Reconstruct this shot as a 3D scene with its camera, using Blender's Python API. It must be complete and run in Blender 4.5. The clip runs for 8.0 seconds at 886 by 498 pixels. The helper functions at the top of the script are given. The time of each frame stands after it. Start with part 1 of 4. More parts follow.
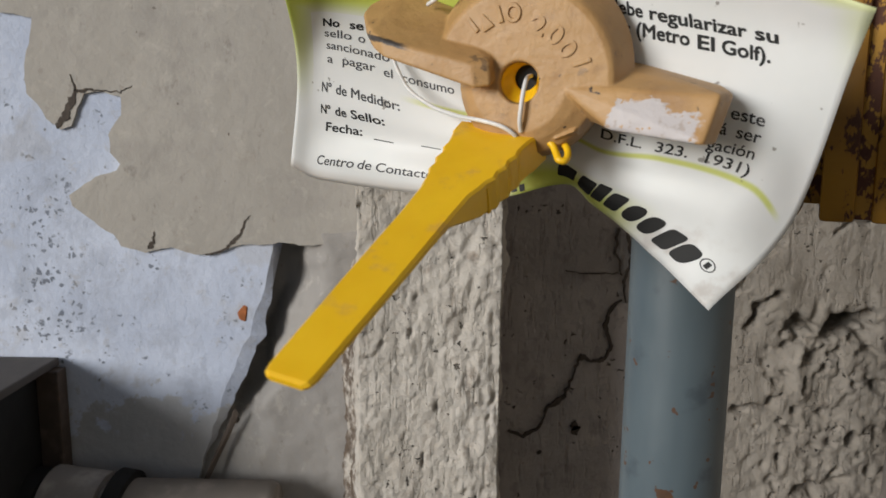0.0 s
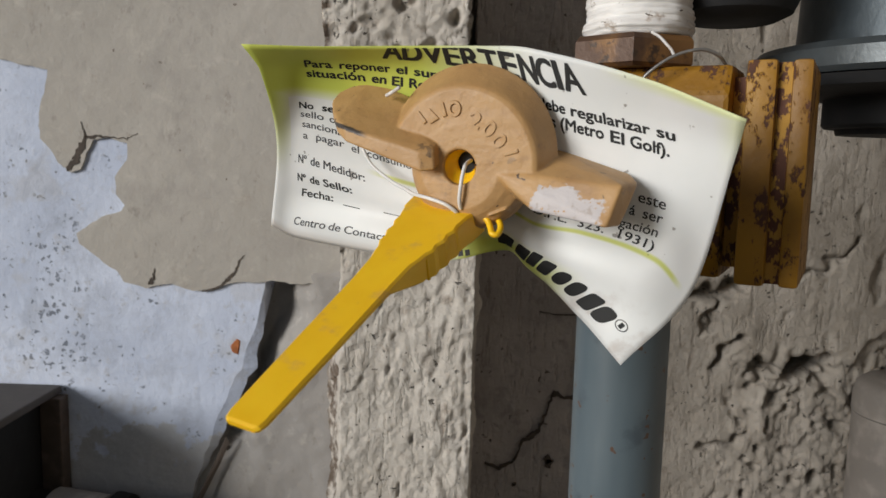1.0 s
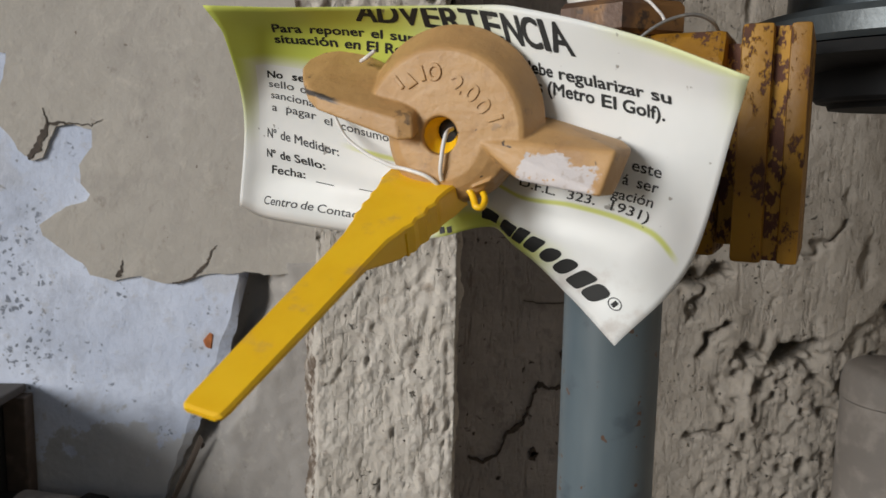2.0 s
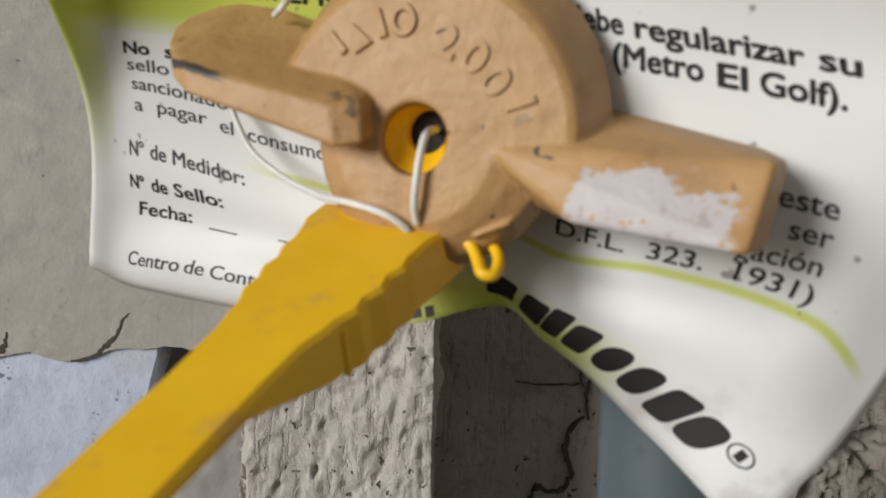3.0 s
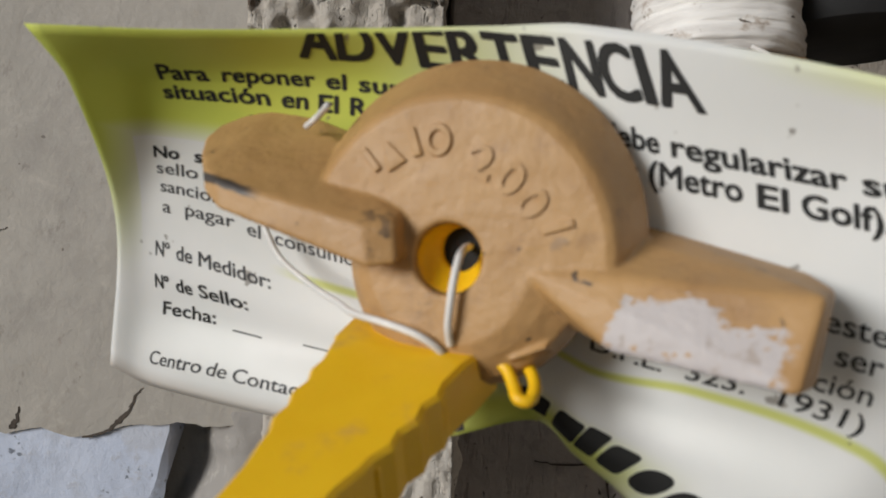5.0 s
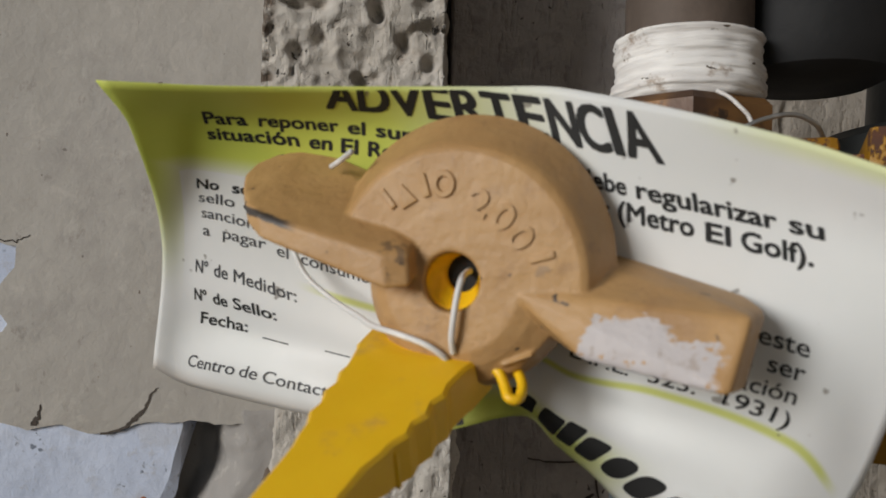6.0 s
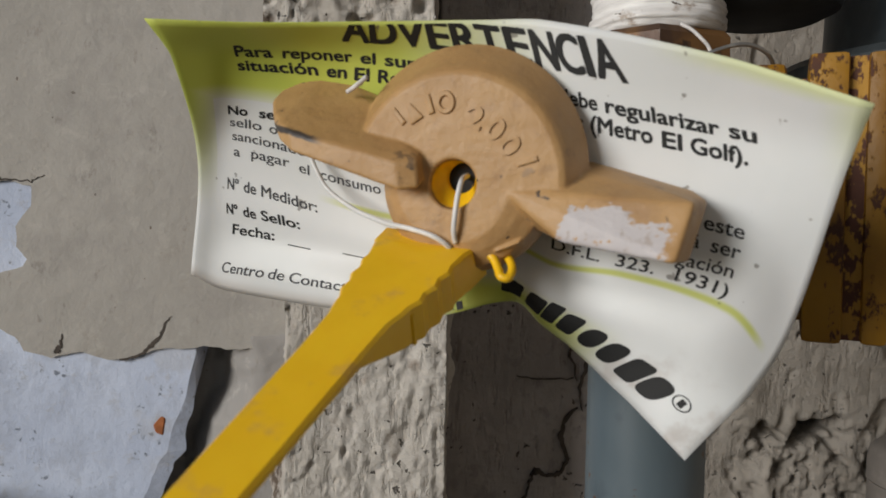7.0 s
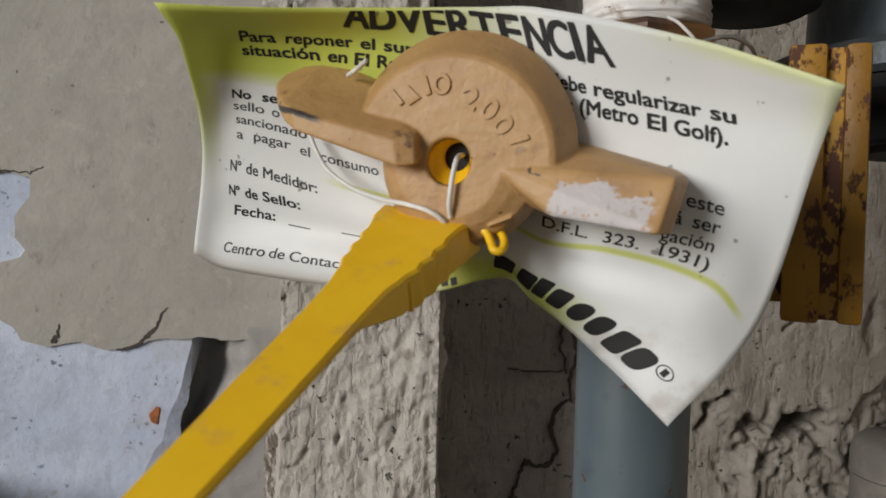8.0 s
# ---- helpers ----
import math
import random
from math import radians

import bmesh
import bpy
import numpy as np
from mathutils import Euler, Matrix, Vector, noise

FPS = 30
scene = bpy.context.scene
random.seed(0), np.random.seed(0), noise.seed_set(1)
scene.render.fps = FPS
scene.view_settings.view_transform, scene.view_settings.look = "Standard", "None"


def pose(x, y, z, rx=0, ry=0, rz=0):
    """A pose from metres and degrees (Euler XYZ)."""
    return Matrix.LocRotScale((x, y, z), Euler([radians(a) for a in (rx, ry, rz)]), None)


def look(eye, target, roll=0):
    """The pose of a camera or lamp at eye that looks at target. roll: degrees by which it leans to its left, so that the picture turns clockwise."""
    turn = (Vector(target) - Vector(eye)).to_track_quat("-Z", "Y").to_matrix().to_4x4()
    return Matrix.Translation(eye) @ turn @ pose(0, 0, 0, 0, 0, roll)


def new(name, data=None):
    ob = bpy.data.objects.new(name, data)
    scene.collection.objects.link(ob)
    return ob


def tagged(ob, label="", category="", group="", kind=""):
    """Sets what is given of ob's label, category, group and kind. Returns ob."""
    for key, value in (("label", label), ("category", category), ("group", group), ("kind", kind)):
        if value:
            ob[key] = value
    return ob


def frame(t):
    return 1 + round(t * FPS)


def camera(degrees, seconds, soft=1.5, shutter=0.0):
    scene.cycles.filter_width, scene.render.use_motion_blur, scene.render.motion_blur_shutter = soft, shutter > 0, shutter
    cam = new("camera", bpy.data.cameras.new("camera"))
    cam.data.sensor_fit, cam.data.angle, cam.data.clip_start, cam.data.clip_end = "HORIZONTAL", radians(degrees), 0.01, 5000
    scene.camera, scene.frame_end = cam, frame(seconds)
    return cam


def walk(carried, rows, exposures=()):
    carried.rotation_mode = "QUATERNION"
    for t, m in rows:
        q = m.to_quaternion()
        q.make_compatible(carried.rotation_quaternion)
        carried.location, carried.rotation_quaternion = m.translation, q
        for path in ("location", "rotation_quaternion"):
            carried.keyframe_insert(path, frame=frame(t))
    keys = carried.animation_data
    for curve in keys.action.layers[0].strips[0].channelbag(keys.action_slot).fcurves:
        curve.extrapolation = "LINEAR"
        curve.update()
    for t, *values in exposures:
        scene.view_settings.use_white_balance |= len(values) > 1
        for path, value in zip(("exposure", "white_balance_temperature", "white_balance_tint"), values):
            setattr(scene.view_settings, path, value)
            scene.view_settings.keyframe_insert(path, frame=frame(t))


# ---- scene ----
cam = camera(60.24, 8.0)
cam.data.dof.use_dof, cam.data.dof.focus_distance, cam.data.dof.aperture_fstop = True, 0.20, 40.0
PATH = [
    (0, (0.0048, 0.0014, 1.0034), (-0.0224, 1.9747, 0.6792), 0.56),
    (0.5, (0.0105, -0.0058, 1.0094), (-0.0529, 1.9728, 0.7248), 1.40),
    (1, (0.0170, -0.0201, 1.0143), (-0.0281, 1.9629, 0.7583), 1.45),
    (1.5, (0.0190, -0.0190, 1.0140), (0.0011, 1.9642, 0.7561), 1.40),
    (1.7, (0.0179, -0.0179, 1.0123), (-0.0001, 1.9646, 0.7488), 1.19),
    (2.8, (0.0159, 0.0469, 1.0016), (0.1179, 2.0335, 0.7946), 1.00),
    (3, (0.0165, 0.0626, 1.0042), (0.0945, 2.0576, 0.8849), 1.30),
    (3.5, (0.0168, 0.0719, 1.0085), (0.0966, 2.0703, 1.0135), 1.71),
    (4, (0.0172, 0.0695, 1.0075), (0.0679, 2.0688, 1.0233), 1.71),
    (4.5, (0.0158, 0.0660, 1.0107), (0.0562, 2.0654, 1.0322), 1.49),
    (5.8, (0.0127, 0.0570, 1.0102), (0.0673, 2.0557, 1.0557), 1.85),
    (6, (0.0126, 0.0477, 1.0132), (0.0659, 2.0466, 1.0493), 1.89),
    (6.5, (0.0110, 0.0430, 1.0115), (0.0729, 2.0420, 1.0201), 1.63),
    (7, (0.0099, 0.0275, 1.0067), (0.0983, 2.0232, 0.9082), 1.04),
    (7.5, (0.0060, 0.0266, 1.0017), (0.0962, 2.0208, 0.8798), 1.04),
    (8, (0.0091, 0.0216, 1.0022), (0.1191, 2.0167, 0.9167), 1.45),
]
walk(cam, [(t, look(eye, target, roll)) for t, eye, target, roll in PATH], [(0, -0.05), (3.0, -0.06), (4.7, -0.12), (5.8, -0.3), (8, -0.28)])

# ---- world and light ----
world = bpy.data.worlds.new("daylight")
scene.world = world
world.use_nodes = True
wn = world.node_tree.nodes
sky = wn.new("ShaderNodeTexSky")
sky.sky_type, sky.sun_disc = "NISHITA", False
SUN_ELEVATION, SUN_TURN = 14.0, 233.0
sky.sun_elevation, sky.sun_rotation = radians(SUN_ELEVATION), radians(SUN_TURN)
world.node_tree.links.new(sky.outputs[0], wn["Background"].inputs[0])
wn["Background"].inputs[1].default_value = 0.045
sun = new("sun", bpy.data.lights.new("sun", "SUN"))
sun.data.energy, sun.data.angle, sun.data.color = 3.1, radians(25), (0.985, 0.99, 0.98)
sun_from = Vector((math.sin(radians(SUN_TURN)) * math.cos(radians(SUN_ELEVATION)), math.cos(radians(SUN_TURN)) * math.cos(radians(SUN_ELEVATION)), math.sin(radians(SUN_ELEVATION))))
sun.matrix_world = look(sun_from * 3, (0, 0, 0))


# ---- materials ----
class Nodes:
    """A material's node tree, with short ways to add to it."""

    def __init__(self, name, rough=0.6, metal=0.0):
        self.mat = bpy.data.materials.new(name)
        self.mat.use_nodes = True
        self.tree = self.mat.node_tree
        self.out = self.tree.nodes["Principled BSDF"]
        self.out.inputs["Roughness"].default_value = rough
        self.out.inputs["Metallic"].default_value = metal
        self.coord = self.add("ShaderNodeTexCoord")
        self.where = self.coord.outputs["Object"]

    def add(self, kind, **values):
        node = self.tree.nodes.new(kind)
        for key, value in values.items():
            setattr(node, key, value)
        return node

    def link(self, a, b):
        self.tree.links.new(a, b)

    def put(self, socket, value):
        if hasattr(value, "links"):
            self.link(value, socket)
        else:
            socket.default_value = value

    def noise(self, scale, detail=4.0, rough=0.55, stretch=(1, 1, 1), warp=0.0):
        m = self.add("ShaderNodeMapping")
        m.inputs["Scale"].default_value = stretch
        self.link(self.where, m.inputs[0])
        n = self.add("ShaderNodeTexNoise")
        self.link(m.outputs[0], n.inputs["Vector"])
        for key, value in (("Scale", scale), ("Detail", detail), ("Roughness", rough), ("Distortion", warp)):
            n.inputs[key].default_value = value
        return n.outputs["Fac"]

    def voronoi(self, scale):
        n = self.add("ShaderNodeTexVoronoi")
        w = self.add("ShaderNodeTexNoise")
        w.inputs["Scale"].default_value, w.inputs["Detail"].default_value = scale * 1.3, 3.0
        self.link(self.where, w.inputs["Vector"])
        m = self.add("ShaderNodeVectorMath", operation="MULTIPLY_ADD")
        self.link(w.outputs["Color"], m.inputs[0])
        m.inputs[1].default_value = (1.6 / scale,) * 3
        self.link(self.where, m.inputs[2])
        self.link(m.outputs[0], n.inputs["Vector"])
        n.inputs["Scale"].default_value = scale
        return n.outputs["Distance"]

    def ramp(self, value, low, high):
        """0 below low, 1 above high; turned round where low is above high."""
        n = self.add("ShaderNodeMapRange")
        n.interpolation_type = "SMOOTHSTEP"
        self.put(n.inputs[0], value)
        a, b = (low, high) if low < high else (high, low)
        n.inputs[1].default_value, n.inputs[2].default_value = a, b
        n.inputs[3].default_value, n.inputs[4].default_value = (0, 1) if low < high else (1, 0)
        return n.outputs[0]

    def calc(self, kind, a, b=0.0):
        n = self.add("ShaderNodeMath", operation=kind)
        self.put(n.inputs[0], a)
        self.put(n.inputs[1], b)
        return n.outputs[0]

    def mix(self, fac, a, b):
        n = self.add("ShaderNodeMix", data_type="RGBA")
        self.put(n.inputs[0], fac)
        self.put(n.inputs[6], a if hasattr(a, "links") else (*a, 1))
        self.put(n.inputs[7], b if hasattr(b, "links") else (*b, 1))
        return n.outputs[2]

    def axes(self, socket=None):
        n = self.add("ShaderNodeSeparateXYZ")
        self.link(socket or self.where, n.inputs[0])
        return n.outputs

    def colour(self, c):
        self.put(self.out.inputs["Base Color"], c if hasattr(c, "links") else (*c, 1))

    def rough(self, value):
        self.put(self.out.inputs["Roughness"], value)

    def bump(self, height, strength, distance):
        n = self.add("ShaderNodeBump")
        n.inputs["Strength"].default_value, n.inputs["Distance"].default_value = strength, distance
        self.link(height, n.inputs["Height"])
        self.link(n.outputs[0], self.out.inputs["Normal"])


def plain(name, c, rough=0.6, metal=0.0, vary=0.25, scale=150.0, relief=0.0003):
    """A surface of one colour with broad and fine variation and a slight relief."""
    n = Nodes(name, rough, metal)
    dark = tuple(x * (1 - vary) for x in c)
    lite = tuple(min(1, x * (1 + vary * 0.6)) for x in c)
    a = n.mix(n.ramp(n.noise(scale * 0.12), 0.3, 0.7), dark, c)
    n.colour(n.mix(n.ramp(n.noise(scale, 6), 0.45, 0.75), a, lite))
    n.rough(n.calc("ADD", n.calc("MULTIPLY", n.noise(scale * 0.5), 0.25), rough - 0.12))
    n.bump(n.noise(scale * 2, 5), 0.4, relief)
    return n.mat


def tan_enamel(chipped=False, worn_edge=False):
    n = Nodes("tan_enamel_chipped" if chipped else "tan_enamel", 0.5)
    c = n.mix(n.ramp(n.noise(90, 3), 0.3, 0.7), (0.415, 0.237, 0.094), (0.485, 0.288, 0.120))
    c = n.mix(n.calc("MULTIPLY", n.ramp(n.noise(230, 7, 0.68), 0.53, 0.70), 0.6), c, (0.32, 0.175, 0.075))
    c = n.mix(n.calc("MULTIPLY", n.ramp(n.noise(55, 7, 0.7), 0.52, 0.66), 0.45), c, (0.36, 0.215, 0.105))
    c = n.mix(n.calc("MULTIPLY", n.ramp(n.noise(140, 6, 0.7), 0.62, 0.69), 0.5), c, (0.20, 0.14, 0.10))
    c = n.mix(n.ramp(n.noise(420, 2), 0.71, 0.76), c, (0.09, 0.06, 0.04))
    if chipped:
        x, y, z = n.axes()
        sway = n.calc("MULTIPLY", n.calc("SUBTRACT", n.noise(230, 5, 0.65), 0.5), 0.009)
        x = n.calc("ADD", x, sway)
        z = n.calc("ADD", z, n.calc("MULTIPLY", n.calc("SUBTRACT", n.noise(150, 4, 0.6, (1, 1, 1.7)), 0.5), 0.010))
        along = n.calc("MULTIPLY", n.ramp(x, 0.0168, 0.0174), n.ramp(x, 0.0322, 0.0310))
        low = n.ramp(n.calc("ADD", z, n.calc("MULTIPLY", n.calc("MAXIMUM", n.calc("SUBTRACT", x, 0.025), 0.0), 0.42)), -0.0028, -0.0034)
        bits = n.ramp(n.noise(330, 4, 0.6), 0.66, 0.61)
        worn = n.calc("MULTIPLY", n.calc("MULTIPLY", along, low), bits)
        grime = n.mix(n.ramp(n.noise(500, 4), 0.55, 0.7), (0.50, 0.46, 0.46), (0.40, 0.34, 0.31))
        c = n.mix(worn, c, grime)
    if worn_edge:
        x, y, z = n.axes()
        line = n.calc("SUBTRACT", z, n.calc("SUBTRACT", 0.00095, n.calc("MULTIPLY", x, 0.245)))
        band = n.ramp(n.calc("ABSOLUTE", n.calc("ADD", line, n.calc("MULTIPLY", n.calc("SUBTRACT", n.noise(350, 4), 0.5), 0.0012))), 0.0007, 0.0003)
        ends = n.calc("MAXIMUM", n.ramp(x, -0.0195, -0.0225), n.calc("MULTIPLY", n.calc("MULTIPLY", n.ramp(x, -0.0105, -0.0088), n.ramp(x, -0.0045, -0.0055)), n.ramp(n.noise(400, 3), 0.45, 0.55)))
        c = n.mix(n.calc("MULTIPLY", n.calc("MULTIPLY", band, ends), n.ramp(y, 0.002, 0.0)), c, (0.05, 0.04, 0.035))
        inner = n.calc("MULTIPLY", n.calc("MULTIPLY", n.ramp(x, -0.0088, -0.0080), n.ramp(x, -0.0046, -0.0052)), n.ramp(n.noise(300, 4), 0.50, 0.58))
        inner = n.calc("MULTIPLY", inner, n.ramp(y, -0.0014, -0.0022))
        c = n.mix(n.calc("MULTIPLY", inner, 0.6), c, (0.07, 0.05, 0.04))
    n.colour(c)
    n.rough(n.calc("ADD", n.calc("MULTIPLY", n.noise(300), 0.3), 0.36))
    n.bump(n.calc("ADD", n.noise(380, 6, 0.65), n.calc("MULTIPLY", n.noise(130, 3), 1.5)), 0.6, 0.0004)
    return n.mat


def yellow_plastic():
    n = Nodes("yellow_plastic", 0.42)
    c = n.mix(n.ramp(n.noise(60, 3), 0.3, 0.7), (0.85, 0.49, 0.007), (0.91, 0.56, 0.014))
    smudge = n.calc("MULTIPLY", n.ramp(n.noise(85, 5, 0.65), 0.53, 0.66), 0.45)
    n.colour(n.mix(smudge, c, (0.52, 0.29, 0.13)))
    n.out.inputs["Subsurface Weight"].default_value = 0.08
    n.out.inputs["Subsurface Radius"].default_value = (0.002, 0.001, 0.0003)
    n.rough(n.calc("ADD", n.calc("MULTIPLY", n.noise(200), 0.25), 0.32))
    n.bump(n.noise(700, 3), 0.15, 0.0001)
    return n.mat


def rusty_gold():
    n = Nodes("ochre_paint_over_rust", 0.6)
    c = n.mix(n.ramp(n.noise(45, 4), 0.3, 0.7), (0.19, 0.082, 0.002), (0.34, 0.165, 0.003))
    streak = n.ramp(n.noise(230, 8, 0.74, (1, 1, 0.55)), 0.535, 0.58)
    n.colour(n.mix(streak, c, n.mix(n.noise(400, 4), (0.10, 0.035, 0.015), (0.045, 0.022, 0.016))))
    n.rough(n.calc("ADD", n.calc("MULTIPLY", streak, 0.3), 0.55))
    n.bump(n.calc("SUBTRACT", n.noise(300, 4), n.calc("MULTIPLY", streak, 0.6)), 0.5, 0.0005)
    return n.mat


def rust_web():
    n = Nodes("flaked_rust", 0.75)
    flake = n.ramp(n.noise(330, 6, 0.65, (1, 1, 0.6)), 0.49, 0.54)
    rust = n.mix(n.noise(300, 4), (0.055, 0.02, 0.012), (0.12, 0.04, 0.018))
    n.colour(n.mix(flake, rust, (0.40, 0.21, 0.03)))
    n.bump(n.noise(300, 5), 0.7, 0.0006)
    return n.mat


def pipe_paint():
    n = Nodes("grey_blue_pipe_paint", 0.38)
    c = n.mix(n.ramp(n.noise(25, 4, 0.6, (1, 1, 0.25)), 0.35, 0.7), (0.06, 0.083, 0.10), (0.105, 0.135, 0.153))
    c = n.mix(n.calc("MULTIPLY", n.ramp(n.noise(70, 5), 0.56, 0.7), 0.6), c, (0.04, 0.052, 0.066))
    spot = n.calc("MAXIMUM", n.ramp(n.noise(210, 2), 0.665, 0.70), n.ramp(n.noise(95, 3), 0.69, 0.71))
    c = n.mix(spot, c, n.mix(n.noise(500), (0.13, 0.06, 0.03), (0.035, 0.03, 0.027)))
    n.colour(c)
    n.rough(n.calc("ADD", n.calc("MULTIPLY", n.noise(120), 0.3), 0.26))
    n.bump(n.noise(90, 5), 0.25, 0.0006)
    return n.mat


def wall_white():
    n = Nodes("flaking_white_paint", 0.8)
    c = n.mix(n.ramp(n.noise(14, 5), 0.35, 0.65), (0.47, 0.525, 0.66), (0.58, 0.635, 0.77))
    x, y, z = n.axes()
    near = n.ramp(n.calc("ADD", n.calc("ABSOLUTE", n.calc("ADD", x, 0.187)), n.calc("MULTIPLY", n.calc("ABSOLUTE", n.calc("SUBTRACT", z, 0.925)), 0.5)), 0.045, 0.005)
    spots = n.ramp(n.voronoi(290), 0.40, 0.22)
    clumps = n.ramp(n.calc("ADD", n.noise(75, 4, 0.6), n.calc("MULTIPLY", near, 0.18)), 0.57, 0.66)
    haze = n.calc("MULTIPLY", n.ramp(n.calc("ADD", n.noise(55, 5), n.calc("MULTIPLY", near, 0.15)), 0.60, 0.76), 0.35)
    c = n.mix(haze, c, (0.30, 0.33, 0.40))
    c = n.mix(n.calc("MULTIPLY", n.calc("MULTIPLY", spots, clumps), 0.85), c, (0.10, 0.115, 0.15))
    c = n.mix(n.calc("MULTIPLY", n.calc("MULTIPLY", n.ramp(n.voronoi(90), 0.16, 0.09), n.ramp(n.noise(30, 2), 0.5, 0.55)), 0.8), c, (0.12, 0.115, 0.11))
    c = n.mix(n.calc("MULTIPLY", n.ramp(n.noise(38, 5), 0.56, 0.66), 0.35), c, (0.42, 0.41, 0.41))
    c = n.mix(n.calc("MULTIPLY", n.ramp(n.noise(26, 8, 0.72), 0.50, 0.68), 0.5), c, (0.33, 0.36, 0.44))
    c = n.mix(n.calc("MULTIPLY", n.ramp(n.noise(120, 6, 0.7), 0.58, 0.68), 0.4), c, (0.40, 0.39, 0.40))
    low = n.ramp(n.calc("ADD", z, n.calc("MULTIPLY", n.noise(40, 6, 0.65), 0.11)), 0.920, 0.914)
    n.colour(n.mix(low, c, n.mix(n.noise(60, 5), (0.37, 0.38, 0.41), (0.49, 0.50, 0.53))))
    n.bump(n.noise(120, 8, 0.65), 0.6, 0.0016)
    return n.mat


def wall_beige(name, dark, lite):
    n = Nodes(name, 0.75)
    c = n.mix(n.ramp(n.noise(10, 5), 0.3, 0.7), dark, lite)
    c = n.mix(n.calc("MULTIPLY", n.ramp(n.noise(45, 6, 0.65), 0.58, 0.72), 0.45), c, (0.31, 0.275, 0.235))
    c = n.mix(n.ramp(n.noise(200, 2), 0.75, 0.775), c, (0.14, 0.11, 0.09))
    c = n.mix(n.calc("MULTIPLY", n.ramp(n.noise(20, 8, 0.7), 0.46, 0.68), 0.55), c, (0.27, 0.25, 0.23))
    c = n.mix(n.calc("MULTIPLY", n.ramp(n.noise(70, 7, 0.7, warp=0.6), 0.55, 0.66), 0.4), c, (0.50, 0.465, 0.42))
    c = n.mix(n.calc("MULTIPLY", n.ramp(n.noise(150, 6, 0.7, (1, 1, 0.5)), 0.60, 0.70), 0.5), c, (0.22, 0.195, 0.17))
    n.colour(c)
    n.bump(n.calc("ADD", n.noise(60, 8, 0.65), n.calc("MULTIPLY", n.noise(14, 3), 1.5)), 0.55, 0.002)
    return n.mat


def plaster(name, a, b, dirt, pitted=False, left_tone=None, coat=None):
    n = Nodes(name, 0.9)
    c = n.mix(n.ramp(n.noise(30, 6), 0.3, 0.7), a, b)
    c = n.mix(n.calc("MULTIPLY", n.ramp(n.noise(120, 6, 0.65), 0.56, 0.72), 0.7), c, dirt)
    c = n.mix(n.ramp(n.noise(330, 3), 0.68, 0.73), c, tuple(x * 0.25 for x in dirt))
    relief = n.noise(260, 9, 0.72)
    x, y, z = n.axes()
    # patchy dark brown towards the left of about x = -0.034
    if left_tone:
        c = n.mix(n.calc("MULTIPLY", n.ramp(n.calc("ADD", x, n.calc("MULTIPLY", n.noise(90, 5, 0.6), 0.006)), -0.0325, -0.0355), n.ramp(n.noise(110, 5, 0.6), 0.38, 0.56)), c, left_tone)
    if coat:
        edge = n.ramp(n.calc("ADD", x, n.calc("MULTIPLY", n.noise(40, 5), 0.02)), 0.118, 0.106)
        smooth = n.mix(n.ramp(n.noise(28, 6, 0.6), 0.35, 0.65), coat, tuple(v * 0.8 for v in coat))
        smooth = n.mix(n.calc("MULTIPLY", n.ramp(n.noise(130, 5), 0.58, 0.68), 0.4), smooth, tuple(v * 0.5 for v in coat))
        c = n.mix(edge, c, smooth)
    if pitted:
        holes = n.calc("MULTIPLY", n.ramp(n.voronoi(190), 0.20, 0.10), n.ramp(n.noise(45, 3), 0.50, 0.56))
        c = n.mix(n.calc("MULTIPLY", holes, 0.85), c, (0.05, 0.04, 0.03))
        scrape = n.noise(300, 5, 0.6, (1, 1, 0.22))
        c = n.mix(n.calc("MULTIPLY", n.ramp(scrape, 0.60, 0.70), 0.45), c, dirt)
        relief = n.calc("SUBTRACT", n.calc("ADD", n.calc("MULTIPLY", relief, 0.7), n.calc("MULTIPLY", n.ramp(scrape, 0.7, 0.5), 0.3)), holes)
    n.colour(c)
    n.bump(relief, 0.9, 0.0026 if pitted else 0.0015)
    return n.mat


